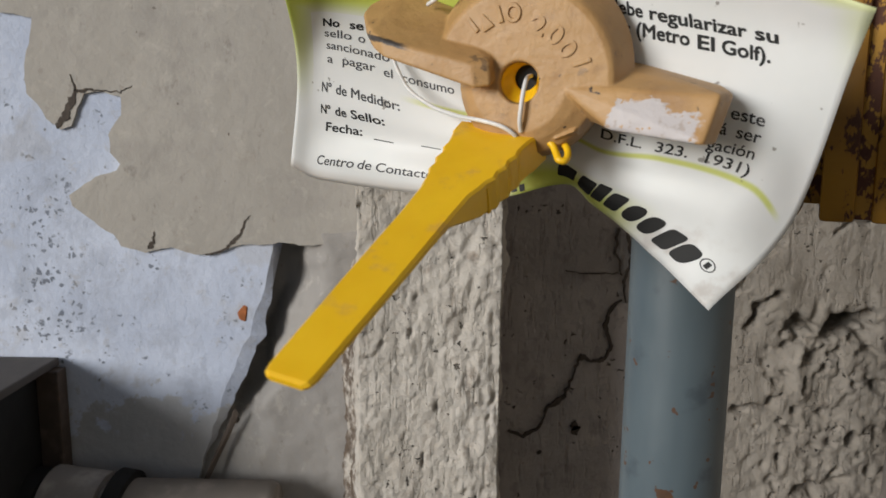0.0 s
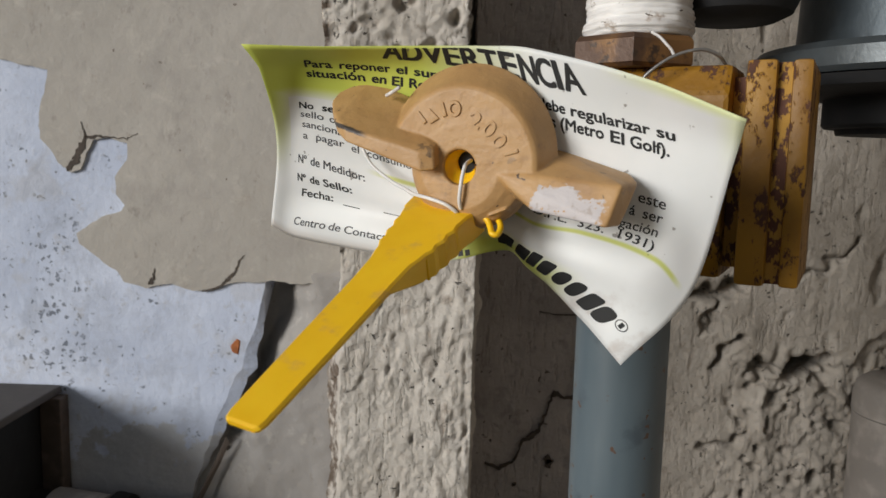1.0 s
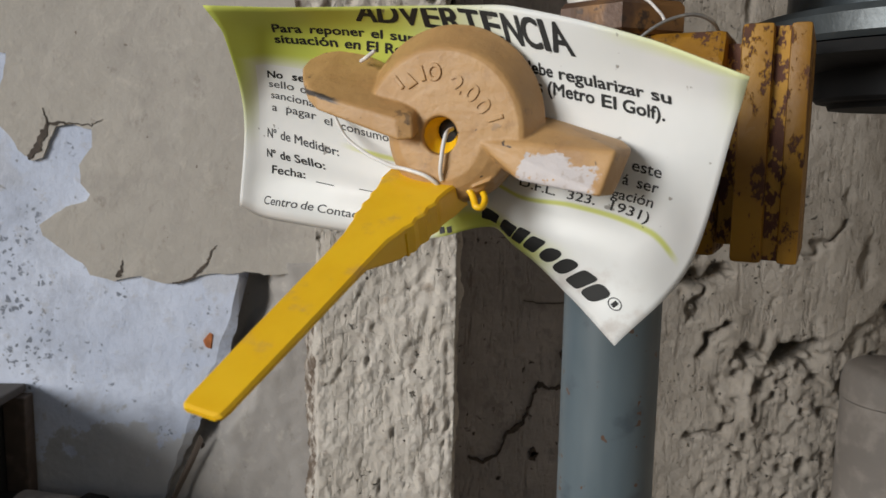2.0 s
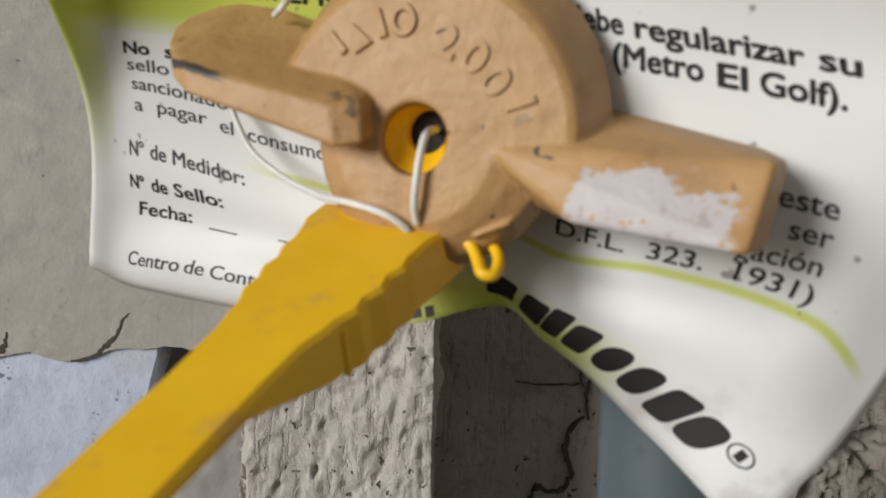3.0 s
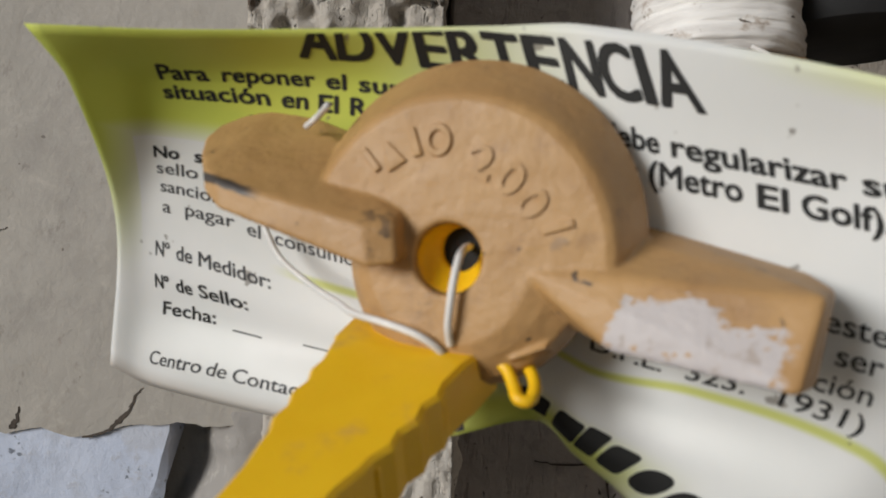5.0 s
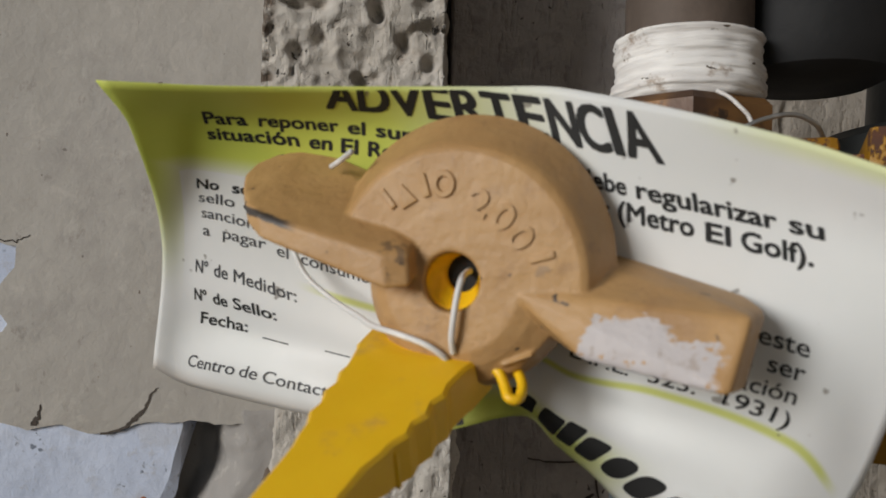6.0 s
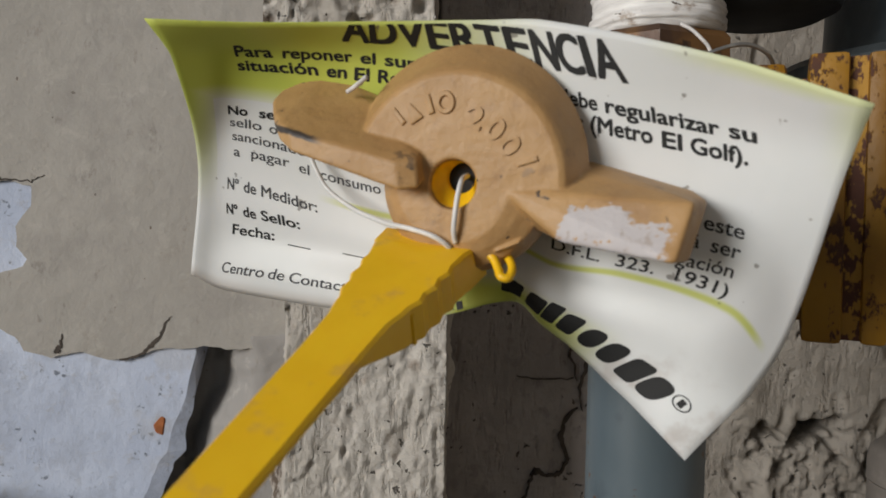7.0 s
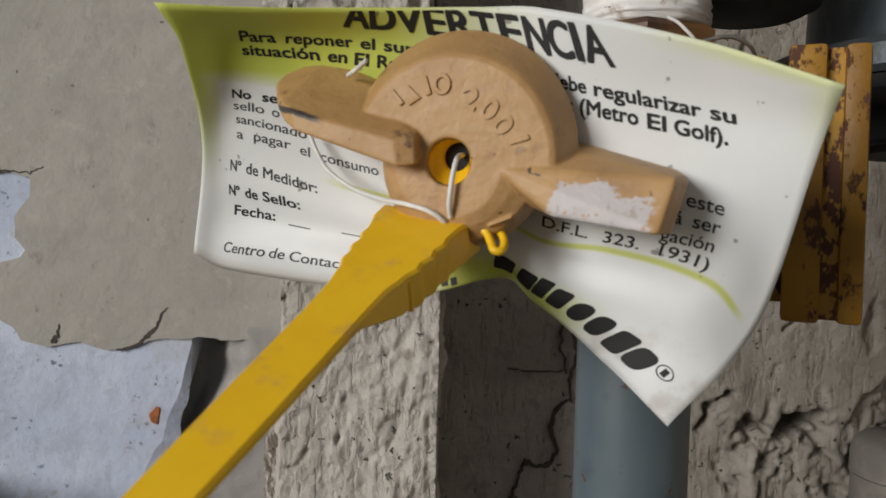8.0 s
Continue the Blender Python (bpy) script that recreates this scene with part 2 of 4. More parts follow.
def printed_paper():
    """Glossy label: green tint from the upper corner, white panel, thin green rule, smudges. UV: millimetres / 100."""
    n = Nodes("glossy_printed_label", 0.32)
    uv = n.coord.outputs["UV"]
    s, t, w = n.axes(uv)
    white = n.mix(n.ramp(n.noise(40, 4), 0.35, 0.7), (0.84, 0.85, 0.84), (0.90, 0.90, 0.895))
    green = n.mix(n.ramp(n.noise(25, 3), 0.3, 0.7), (0.66, 0.73, 0.13), (0.75, 0.81, 0.21))
    head = n.calc("MULTIPLY", n.ramp(s, 0.72, 0.36), n.ramp(t, 0.105, 0.055))
    panel = n.calc("MULTIPLY", n.ramp(t, 0.0915, 0.093), n.ramp(s, 0.075, 0.078))
    side = n.calc("MULTIPLY", n.ramp(s, 0.125, 0.0), n.ramp(t, 0.34, 0.06))
    side = n.calc("MULTIPLY", side, n.calc("SUBTRACT", 1.0, panel))
    head = n.calc("MULTIPLY", head, n.calc("SUBTRACT", 1.0, panel))
    edge = n.calc("MULTIPLY", n.calc("MULTIPLY", n.ramp(t, -0.085, -0.125), n.ramp(s, 0.84, 1.06)), 0.6)
    right = n.calc("MULTIPLY", n.calc("MULTIPLY", n.ramp(s, 1.07, 1.13), n.ramp(t, 0.05, -0.1)), 0.5)
    wave = n.calc("ADD", n.calc("SUBTRACT", 0.250, n.calc("MULTIPLY", n.ramp(s, 0.66, 0.80), 0.019)), n.calc("MULTIPLY", n.ramp(s, 0.84, 1.10), 0.006))
    wave = n.calc("ADD", wave, n.calc("MULTIPLY", n.calc("SUBTRACT", n.noise(15, 1), 0.5), 0.006))
    rule = n.ramp(n.calc("ABSOLUTE", n.calc("SUBTRACT", t, wave)), 0.0105, 0.002)
    rule = n.calc("MULTIPLY", rule, n.calc("MULTIPLY", n.ramp(s, 0.26, 0.34), n.ramp(s, 1.10, 1.05)))
    foot = n.calc("MULTIPLY", n.calc("MULTIPLY", n.ramp(t, 0.34, 0.43), n.ramp(s, 0.38, 0.46)), n.ramp(s, 0.95, 0.68))
    tint = head
    for other in (side, edge, right, foot):
        tint = n.calc("MAXIMUM", tint, other)
    c = n.mix(tint, white, green)
    c = n.mix(n.calc("MULTIPLY", rule, 0.85), c, (0.66, 0.70, 0.13))
    dirt = n.calc("MULTIPLY", n.calc("MULTIPLY", n.ramp(n.noise(130, 5), 0.5, 0.68), n.ramp(t, 0.27, 0.44)), n.ramp(s, 0.8, 1.02))
    c = n.mix(n.calc("MULTIPLY", dirt, 0.45), c, (0.42, 0.33, 0.27))
    lowleft = n.calc("MULTIPLY", n.calc("MULTIPLY", n.ramp(t, 0.44, 0.47), n.ramp(s, 0.42, 0.3)), 0.6)
    c = n.mix(lowleft, c, (0.5, 0.43, 0.36))
    c = n.mix(n.calc("MULTIPLY", n.ramp(n.noise(260, 3), 0.70, 0.74), 0.7), c, (0.2, 0.17, 0.14))
    n.colour(c)
    n.rough(n.calc("ADD", n.calc("MULTIPLY", n.noise(90), 0.25), 0.38))
    n.bump(n.noise(70, 3), 0.12, 0.0004)
    # thin paper: part of the light comes through
    thin = n.add("ShaderNodeBsdfTranslucent")
    n.link(c, thin.inputs[0])
    both = n.add("ShaderNodeMixShader")
    both.inputs[0].default_value = 0.24
    n.link(n.out.outputs[0], both.inputs[1])
    n.link(thin.outputs[0], both.inputs[2])
    n.link(both.outputs[0], n.tree.nodes["Material Output"].inputs[0])
    return n.mat


def thread_tape():
    """White tape wound round and round: fine cross lines, brown pipe dope smears."""
    n = Nodes("white_thread_tape", 0.5)
    c = n.mix(n.ramp(n.noise(120, 5, 0.6, (0.35, 0.35, 3)), 0.35, 0.65), (0.60, 0.57, 0.55), (0.80, 0.78, 0.76))
    smear = n.calc("MULTIPLY", n.ramp(n.noise(130, 5, 0.65), 0.58, 0.68), 0.8)
    c = n.mix(smear, c, (0.30, 0.22, 0.16))
    n.colour(n.mix(n.ramp(n.noise(260, 3, 0.6, (1, 1, 2.5)), 0.68, 0.72), c, (0.10, 0.075, 0.055)))
    n.bump(n.noise(150, 6, 0.6, (0.3, 0.3, 3)), 0.8, 0.0012)
    return n.mat


def worn_brass():
    n = Nodes("tarnished_brass_nut", 0.5, 0.3)
    c = n.mix(n.ramp(n.noise(60, 4), 0.42, 0.6), (0.075, 0.04, 0.025), (0.20, 0.10, 0.035))
    n.colour(n.mix(n.ramp(n.noise(240, 5), 0.56, 0.66), c, (0.05, 0.03, 0.02)))
    n.rough(n.calc("ADD", n.calc("MULTIPLY", n.noise(200), 0.3), 0.35))
    n.bump(n.noise(250, 5), 0.5, 0.0005)
    return n.mat


ENAMEL, YELLOW, GOLD, PIPE, RUST = tan_enamel(True, True), yellow_plastic(), rusty_gold(), pipe_paint(), rust_web()
WHITE, LABEL = wall_white(), printed_paper()
BEIGE = wall_beige("old_beige_wall_paint", (0.355, 0.33, 0.297), (0.43, 0.40, 0.362))
BARE = wall_beige("bare_grey_plaster", (0.28, 0.262, 0.247), (0.36, 0.34, 0.322))
COLUMN = plaster("lime_plaster", (0.50, 0.455, 0.40), (0.61, 0.565, 0.51), (0.28, 0.215, 0.165), True, left_tone=(0.13, 0.095, 0.07))
ROUGH = plaster("eroded_plaster", (0.25, 0.22, 0.185), (0.335, 0.30, 0.26), (0.15, 0.12, 0.095), True, coat=(0.44, 0.40, 0.385))
BASE = plaster("bare_wall_plaster", (0.27, 0.235, 0.195), (0.35, 0.31, 0.265), (0.15, 0.12, 0.095))
ORANGE = plain("orange_brick_chip", (0.36, 0.12, 0.04), 0.9, 0, 0.4, 200, 0.001)
BRICK = plain("broken_brick", (0.13, 0.05, 0.03), 0.9, 0, 0.4, 200, 0.001)
INK = plain("black_ink", (0.012, 0.012, 0.012), 0.7, 0, 0.2, 300, 0.00005)
GREYINK = plain("grey_ink", (0.055, 0.055, 0.06), 0.7, 0, 0.2, 300, 0.00005)
BRASS = worn_brass()
TAPE = thread_tape()
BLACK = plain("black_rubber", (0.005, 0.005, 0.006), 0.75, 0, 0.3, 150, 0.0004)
ZINC = plain("dull_zinc_casting", (0.075, 0.092, 0.105), 0.42, 0.5, 0.35, 120, 0.0005)
PALEZINC = plain("pale_zinc_rim", (0.062, 0.072, 0.078), 0.4, 0.4, 0.3, 120, 0.0005)
WIRE = plain("white_coated_wire", (0.70, 0.69, 0.68), 0.45, 0, 0.2, 500, 0.0001)
STEEL = plain("grey_steel_wire", (0.35, 0.34, 0.33), 0.4, 0.7, 0.3, 500, 0.0001)
IRON = plain("rusted_dark_iron", (0.10, 0.075, 0.06), 0.7, 0.3, 0.4, 140, 0.0006)
DUSTY = plain("dusty_dark_metal", (0.07, 0.06, 0.055), 0.7, 0, 0.35, 90, 0.0005)
GREYPIPE = plain("dusty_grey_pipe", (0.24, 0.215, 0.195), 0.6, 0, 0.3, 90, 0.0004)
PALEDUST = plain("pale_dusty_sleeve", (0.36, 0.34, 0.33), 0.7, 0, 0.3, 90, 0.0004)
# dark colour put in for the shade inside the cracks
CRACK = plain("crack_shade", (0.075, 0.06, 0.05), 0.95, 0, 0.4, 300, 0.0005)
# pale so that the unseen ground reflects light onto downward-facing surfaces
EARTH = plain("pale_bounce_ground", (0.30, 0.28, 0.25), 0.95, 0, 0.4, 20, 0.004)


# ---- building helpers ----
def part(name, bm, material, parent=None, label="", smooth=False):
    me = bpy.data.meshes.new(name)
    bm.normal_update()
    bm.to_mesh(me)
    bm.free()
    me.materials.append(material)
    for p in me.polygons:
        p.use_smooth = smooth
    ob = new(name, me)
    if parent is not None:
        ob.parent = parent
    if label:
        ob["label"] = label
    return ob


def sharp(ob, angle=35):
    """Smooth shading with creases where faces meet at more than angle."""
    bm = bmesh.new()
    bm.from_mesh(ob.data)
    for f in bm.faces:
        f.smooth = True
    for e in bm.edges:
        e.smooth = not (len(e.link_faces) == 2 and e.calc_face_angle(0) > radians(angle))
    bm.to_mesh(ob.data)
    bm.free()
    return ob


def bevel(bm, width, segments=2, angle=25):
    edges = [e for e in bm.edges if len(e.link_faces) == 2 and e.calc_face_angle(0) > radians(angle)]
    bmesh.ops.bevel(bm, geom=edges, offset=width, segments=segments, profile=0.6, affect="EDGES", clamp_overlap=True)
    return bm


def hull(points):
    bm = bmesh.new()
    vs = [bm.verts.new(p) for p in points]
    out = bmesh.ops.convex_hull(bm, input=vs)
    loose = [g for g in out["geom_interior"] if isinstance(g, bmesh.types.BMVert)]
    bmesh.ops.delete(bm, geom=loose, context="VERTS")
    bmesh.ops.dissolve_limit(bm, angle_limit=radians(4), verts=bm.verts, edges=bm.edges)
    bmesh.ops.recalc_face_normals(bm, faces=bm.faces)
    return bm


def box(x0, x1, y0, y1, z0, z1):
    return hull([(x, y, z) for x in (x0, x1) for y in (y0, y1) for z in (z0, z1)])


def loft(rings, closed=True, caps=True):
    """Skin rings of equally many points."""
    bm = bmesh.new()
    vs = [[bm.verts.new(p) for p in r] for r in rings]
    n = len(rings[0])
    for a, b in zip(vs, vs[1:]):
        for i in range(n if closed else n - 1):
            bm.faces.new((a[i], a[(i + 1) % n], b[(i + 1) % n], b[i]))
    if caps and closed:
        bm.faces.new(vs[0][::-1])
        bm.faces.new(vs[-1])
    bmesh.ops.recalc_face_normals(bm, faces=bm.faces)
    return bm


def turned(profile, axis=(0, 0, 1), at=(0, 0, 0), n=48, wobble=0.0):
    """A turned body: profile rows of (radius, height along axis)."""
    q = Vector((0, 0, 1)).rotation_difference(Vector(axis))
    rings = []
    for r, h in profile:
        ring = []
        for i in range(n):
            a = 2 * math.pi * i / n
            k = 1 + wobble * noise.noise(Vector((math.cos(a) * 2, math.sin(a) * 2, h * 240))) + 0.4 * wobble * noise.noise(Vector((math.cos(a) * 7, math.sin(a) * 7, h * 700)))
            ring.append(Vector(at) + q @ Vector((r * k * math.cos(a), r * k * math.sin(a), h)))
        rings.append(ring)
    return loft(rings)


def tube(points, radius, n=10, steps=8):
    """A round wire along a smooth line through the points."""
    pts = [Vector(p) for p in points]
    line = []
    for i in range(len(pts) - 1):
        a, b, c, d = pts[max(i - 1, 0)], pts[i], pts[i + 1], pts[min(i + 2, len(pts) - 1)]
        for k in range(steps):
            line.append(spline(a, b, c, d, k / steps))
    line.append(pts[-1])
    side, rings = None, []
    for i, p in enumerate(line):
        way = (line[min(i + 1, len(line) - 1)] - line[max(i - 1, 0)]).normalized()
        side = way.orthogonal().normalized() if side is None else (side - way * side.dot(way)).normalized()
        up = way.cross(side)
        rings.append([p + radius * (side * math.cos(2 * math.pi * j / n) + up * math.sin(2 * math.pi * j / n)) for j in range(n)])
    return loft(rings)


def spline(a, b, c, d, t):
    return 0.5 * ((2 * b) + (c - a) * t + (2 * a - 5 * b + 4 * c - d) * t * t + (3 * b - a - 3 * c + d) * t ** 3)


def thing(name, label, category, group="", at=None):
    ob = new(name)
    ob.empty_display_size = 0.01
    if at is not None:
        ob.matrix_world = at
    return tagged(ob, label, category, group)


def ragged(outline, step, wild, seed):
    """The closed outline, cut into short steps and roughened."""
    pts = []
    for i, (x, z) in enumerate(outline):
        x2, z2 = outline[(i + 1) % len(outline)]
        d = math.hypot(x2 - x, z2 - z)
        k = max(1, int(d / step)) if d < 0.3 else 1
        for j in range(k):
            px, pz = x + (x2 - x) * j / k, z + (z2 - z) * j / k
            w = wild if k > 1 else 0
            v = noise.noise_vector(Vector((px * 90 + seed, pz * 90, seed))) + 0.5 * noise.noise_vector(Vector((px * 300, pz * 300, seed)))
            pts.append((px + v.x * w, pz + v.y * w))
    return pts


def slab(outline, front, back):
    """A flat layer of the wall with that outline, between two depths."""
    bm = bmesh.new()
    f = [bm.verts.new((x, front, z)) for x, z in outline]
    b = [bm.verts.new((x, back, z)) for x, z in outline]
    n = len(f)
    for i in range(n):
        bm.faces.new((f[i], f[(i + 1) % n], b[(i + 1) % n], b[i]))
    bmesh.ops.triangle_fill(bm, use_beauty=True, edges=[bm.edges.get((f[i], f[(i + 1) % n])) for i in range(n)])
    bmesh.ops.triangle_fill(bm, use_beauty=True, edges=[bm.edges.get((b[i], b[(i + 1) % n])) for i in range(n)])
    bmesh.ops.recalc_face_normals(bm, faces=bm.faces)
    return bm


# ---- setting: wall, pillar, plaster layers, ground ----
def fractal(x, y, z, octaves=5, rough=0.5):
    total, gain = 0.0, 1.0
    for i in range(octaves):
        total += gain * noise.noise(Vector((x, y, z)) * 2 ** i)
        gain *= rough
    return total


tagged(part("wall_back", box(-2.0, 2.0, 0.385, 0.6, 0, 2.4), BASE), "bare grey-beige plastered masonry wall", "wall", kind="structure")
tagged(part("ground", box(-60, 60, -60, 60, -0.2, 0), EARTH), "unseen ground, made pale to bounce light upward", "ground", kind="structure")
# unseen wall on the right, added to keep skylight off the scene
tagged(part("side_light_block", box(0.36, 0.56, -0.6, 0.385, 0, 2.4), BASE), "unseen side wall added to block skylight from the right", "wall", kind="structure")
# unseen slab overhead, added so that the wall dims towards the top
tagged(part("ceiling", box(-2.0, 0.56, -0.10, 0.6, 1.62, 1.8), BASE), "unseen overhanging slab added to dim the upper wall", "ceiling", kind="structure")

# unseen low wall, added to cut light that comes from below in front
tagged(part("front_light_block", box(-2.0, 0.36, -0.42, -0.27, 0, 0.78), BASE), "unseen low wall added to block light from the lower front", "wall", kind="structure")

WHITE_EDGE = [(-0.0794, 0.9443), (-0.0835, 0.931), (-0.0874, 0.9176), (-0.0962, 0.894), (-0.1055, 0.872), (-0.1157, 0.8424), (-0.13, 0.80), (-0.145, 0.70), (-1.2, 0.70), (-1.2, 1.35), (-0.079, 1.35)]
bm = slab(ragged(WHITE_EDGE, 0.003, 0.0016, 3), 0.353, 0.374)
for v in bm.verts:
    if v.co.y > 0.36 and v.co.x > -0.16 and 0.84 < v.co.z < 0.9435:
        v.co.x += 0.0068 * math.sin(math.pi * (v.co.z - 0.84) / 0.1035) + 0.0012 * noise.noise(v.co * 200)
        v.co.y = 0.3550
tagged(part("white_plaster_layer", bm, WHITE), "flaking bluish-white painted plaster layer with a broken edge", "wall", kind="structure")


def recess():
    """Bare grey plaster, hollow beside the broken white layer and rising smoothly to the wall's face."""
    bm = bmesh.new()
    nx, nz = 110, 190
    heights = [(z, x) for x, z in WHITE_EDGE[:8]][::-1]
    vs = []
    for i in range(nx + 1):
        col = []
        for j in range(nz + 1):
            x, z = -0.15 + 0.132 * i / nx, 0.70 + 0.262 * j / nz
            lip = float(np.interp(z, [h[0] for h in heights], [h[1] for h in heights]))
            far = max(0, min(1, (x - lip - 0.003 + 0.004 * fractal(x * 60, 1, z * 45, 3)) / (0.026 + 0.012 * noise.noise(Vector((3, 1, z * 50))))))
            deep = 0.006 + 0.016 * max(0, min(1, (z - 0.852) / 0.02))
            y = 0.3511 + 0.004 * max(0, (z - 0.952) / 0.01) + deep * (1 - far * far * (3 - 2 * far)) + 0.0005 * fractal(x * 90, 4, z * 90, 4)
            col.append(bm.verts.new((x, y, z)))
        vs.append(col)
    for i in range(nx):
        for j in range(nz):
            bm.faces.new((vs[i][j], vs[i + 1][j], vs[i + 1][j + 1], vs[i][j + 1]))
    return bm


tagged(part("grey_plaster_layer", recess(), BARE, smooth=True), "bare grey plaster hollowed beside the broken edge", "wall", kind="structure")
tagged(part("brick_core", slab(ragged([(-0.088, 0.890), (-0.076, 0.893), (-0.071, 0.905), (-0.079, 0.912)], 0.003, 0.002, 6), 0.3705, 0.3755), BRICK), "red brick showing in the broken plaster", "wall", kind="structure")
BEIGE_EDGE = [(-0.1986, 1.0509), (-0.1921, 1.0500), (-0.1849, 1.0475), (-0.1879, 1.0375), (-0.1894, 1.0274), (-0.1897, 1.0151), (-0.1854, 1.0115), (-0.1815, 1.0041), (-0.1751, 0.9990), (-0.1705, 0.9998), (-0.1669, 1.0087), (-0.1634, 1.0153), (-0.1551, 1.0166), (-0.1462, 1.0147), (-0.1475, 1.0059), (-0.1533, 0.9970), (-0.1531, 0.9888), (-0.1488, 0.9836), (-0.1505, 0.9806), (-0.1606, 0.9782), (-0.1686, 0.9721), (-0.1734, 0.9690), (-0.1715, 0.9637), (-0.1656, 0.9591), (-0.1605, 0.9554), (-0.1546, 0.9508), (-0.1503, 0.9454), (-0.1396, 0.9432), (-0.1272, 0.9449), (-0.1150, 0.9419), (-0.1057, 0.9428), (-0.0971, 0.9465), (-0.0794, 0.9475), (-0.03, 0.946), (-0.03, 1.6), (-1.2, 1.6), (-1.2, 1.07), (-0.3, 1.072)]
tagged(part("beige_paint_layer", slab(ragged(BEIGE_EDGE, 0.003, 0.0013, 8), 0.3515, 0.3545), BEIGE), "old beige wall paint with a cracked, lifted edge", "wall", kind="structure")


def pillar():
    """Rough rendered pillar standing proud of the wall."""
    zs = [0.0, 0.4, 0.7] + [0.79 + 0.0008 * i for i in range(412)] + [1.2, 1.5, 2.0, 2.4]
    rings = []
    for z in zs:
        drift = -0.006 * max(0, min(1, (z - 0.97) / 0.1))
        x0, x1 = -0.033 + drift * 1.4, 0.0245 + drift
        slope = 0.019 * max(0.25, min(1, (0.965 - z) / 0.04))
        path = [(x0 - slope * (1 - i / 26) ** 1.3, 0.365 - 0.075 * i / 26) for i in range(26)]
        path += [(x0 + (x1 - x0) * i / 72, 0.290) for i in range(73)]
        path += [(x1, 0.290 + 0.075 * (i + 1) / 14) for i in range(14)]
        ring = []
        for x, y in path:
            out = Vector((-1 if x <= x0 else 1 if x >= x1 else 0, -1 if y < 0.2905 else 0, 0))
            out = out.normalized() if out.length > 0 else Vector((0, -1, 0))
            right = 0.5 + 0.5 * math.tanh((x - 0.002) * 150)
            grain = fractal(x * 210, y * 210, z * 170, 4, 0.62)
            scrape = fractal(x * 300 + 0.5 * math.sin(z * 70), y * 300, z * 45, 3, 0.6)
            gouge = max(0, noise.noise(Vector((x * 260 - z * 90, y * 260, z * 120))) - 0.48)
            pits = max(0, noise.noise(Vector((x * 380, y * 380, z * 200 + 5))) - 0.55)
            broad = fractal(x * 45, y * 45, z * 32 + 9, 3)
            top = max(0, min(1, (z - 1.02) / 0.04))
            broken = top * (0.0045 * abs(fractal(x * 60, 3, z * 75, 3, 0.5)) + 0.02 * max(0, noise.noise(Vector((x * 120, 4, z * 120))) - 0.25))
            crumble = 0.0035 * abs(fractal(x * 75, y * 75, z * 60 + 3, 3, 0.6)) * (1 if y > 0.2905 and x < 0 else 0)
            d = (1 - 0.4 * top) * (0.0009 * grain + 0.0008 * scrape * right) - 0.005 * gouge - 0.010 * pits + 0.0018 * broad - broken - crumble
            corner = 0.004 if out.x and out.y else 0
            ring.append(Vector((x, y, z)) + out * (d - corner))
        rings.append(ring)
    return loft(rings, closed=False)


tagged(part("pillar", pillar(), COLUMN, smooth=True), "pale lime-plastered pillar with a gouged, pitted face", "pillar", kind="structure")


# deep cracks and holes in the crumbling plaster: line across and up, half width, depth
CREVICES = [
    ([(0.1449, 0.9444), (0.1421, 0.9364), (0.1419, 0.9273)], 0.0017, 0.007),
    ([(0.1559, 0.9252), (0.1513, 0.9167), (0.1474, 0.9089)], 0.0018, 0.009),
    ([(0.1671, 0.9121), (0.1731, 0.9091)], 0.003, 0.016),
    ([(0.1863, 0.9107), (0.1922, 0.9129), (0.1987, 0.9111)], 0.0044, 0.034),
    ([(0.1425, 0.8675), (0.1548, 0.8688), (0.1648, 0.8739)], 0.0012, 0.006),
    ([(0.1825, 0.9567), (0.1994, 0.9647), (0.2113, 0.9742)], 0.0012, 0.004),
    ([(0.1319, 0.9448), (0.1539, 0.9517)], 0.003, 0.014),
]


def to_line(x, z, p, q):
    """The distance of a point of the wall from a straight stretch."""
    ax, az, bx, bz = *p, *q
    k = ((x - ax) * (bx - ax) + (z - az) * (bz - az)) / ((bx - ax) ** 2 + (bz - az) ** 2)
    k = max(0, min(1, k))
    return math.hypot(x - ax - k * (bx - ax), z - az - k * (bz - az))


# ragged lower edge of the upper plaster coat: across, up
COAT_EDGE = [(0.09, 0.951), (0.11, 0.948)] + [(0.1241, 0.949), (0.1322, 0.9452), (0.1476, 0.9308), (0.1649, 0.9122), (0.1788, 0.9044), (0.1885, 0.9156), (0.2022, 0.9105), (0.2138, 0.9136), (0.2208, 0.9247), (0.2364, 0.94)] + [(0.30, 0.99), (0.34, 1.01)]


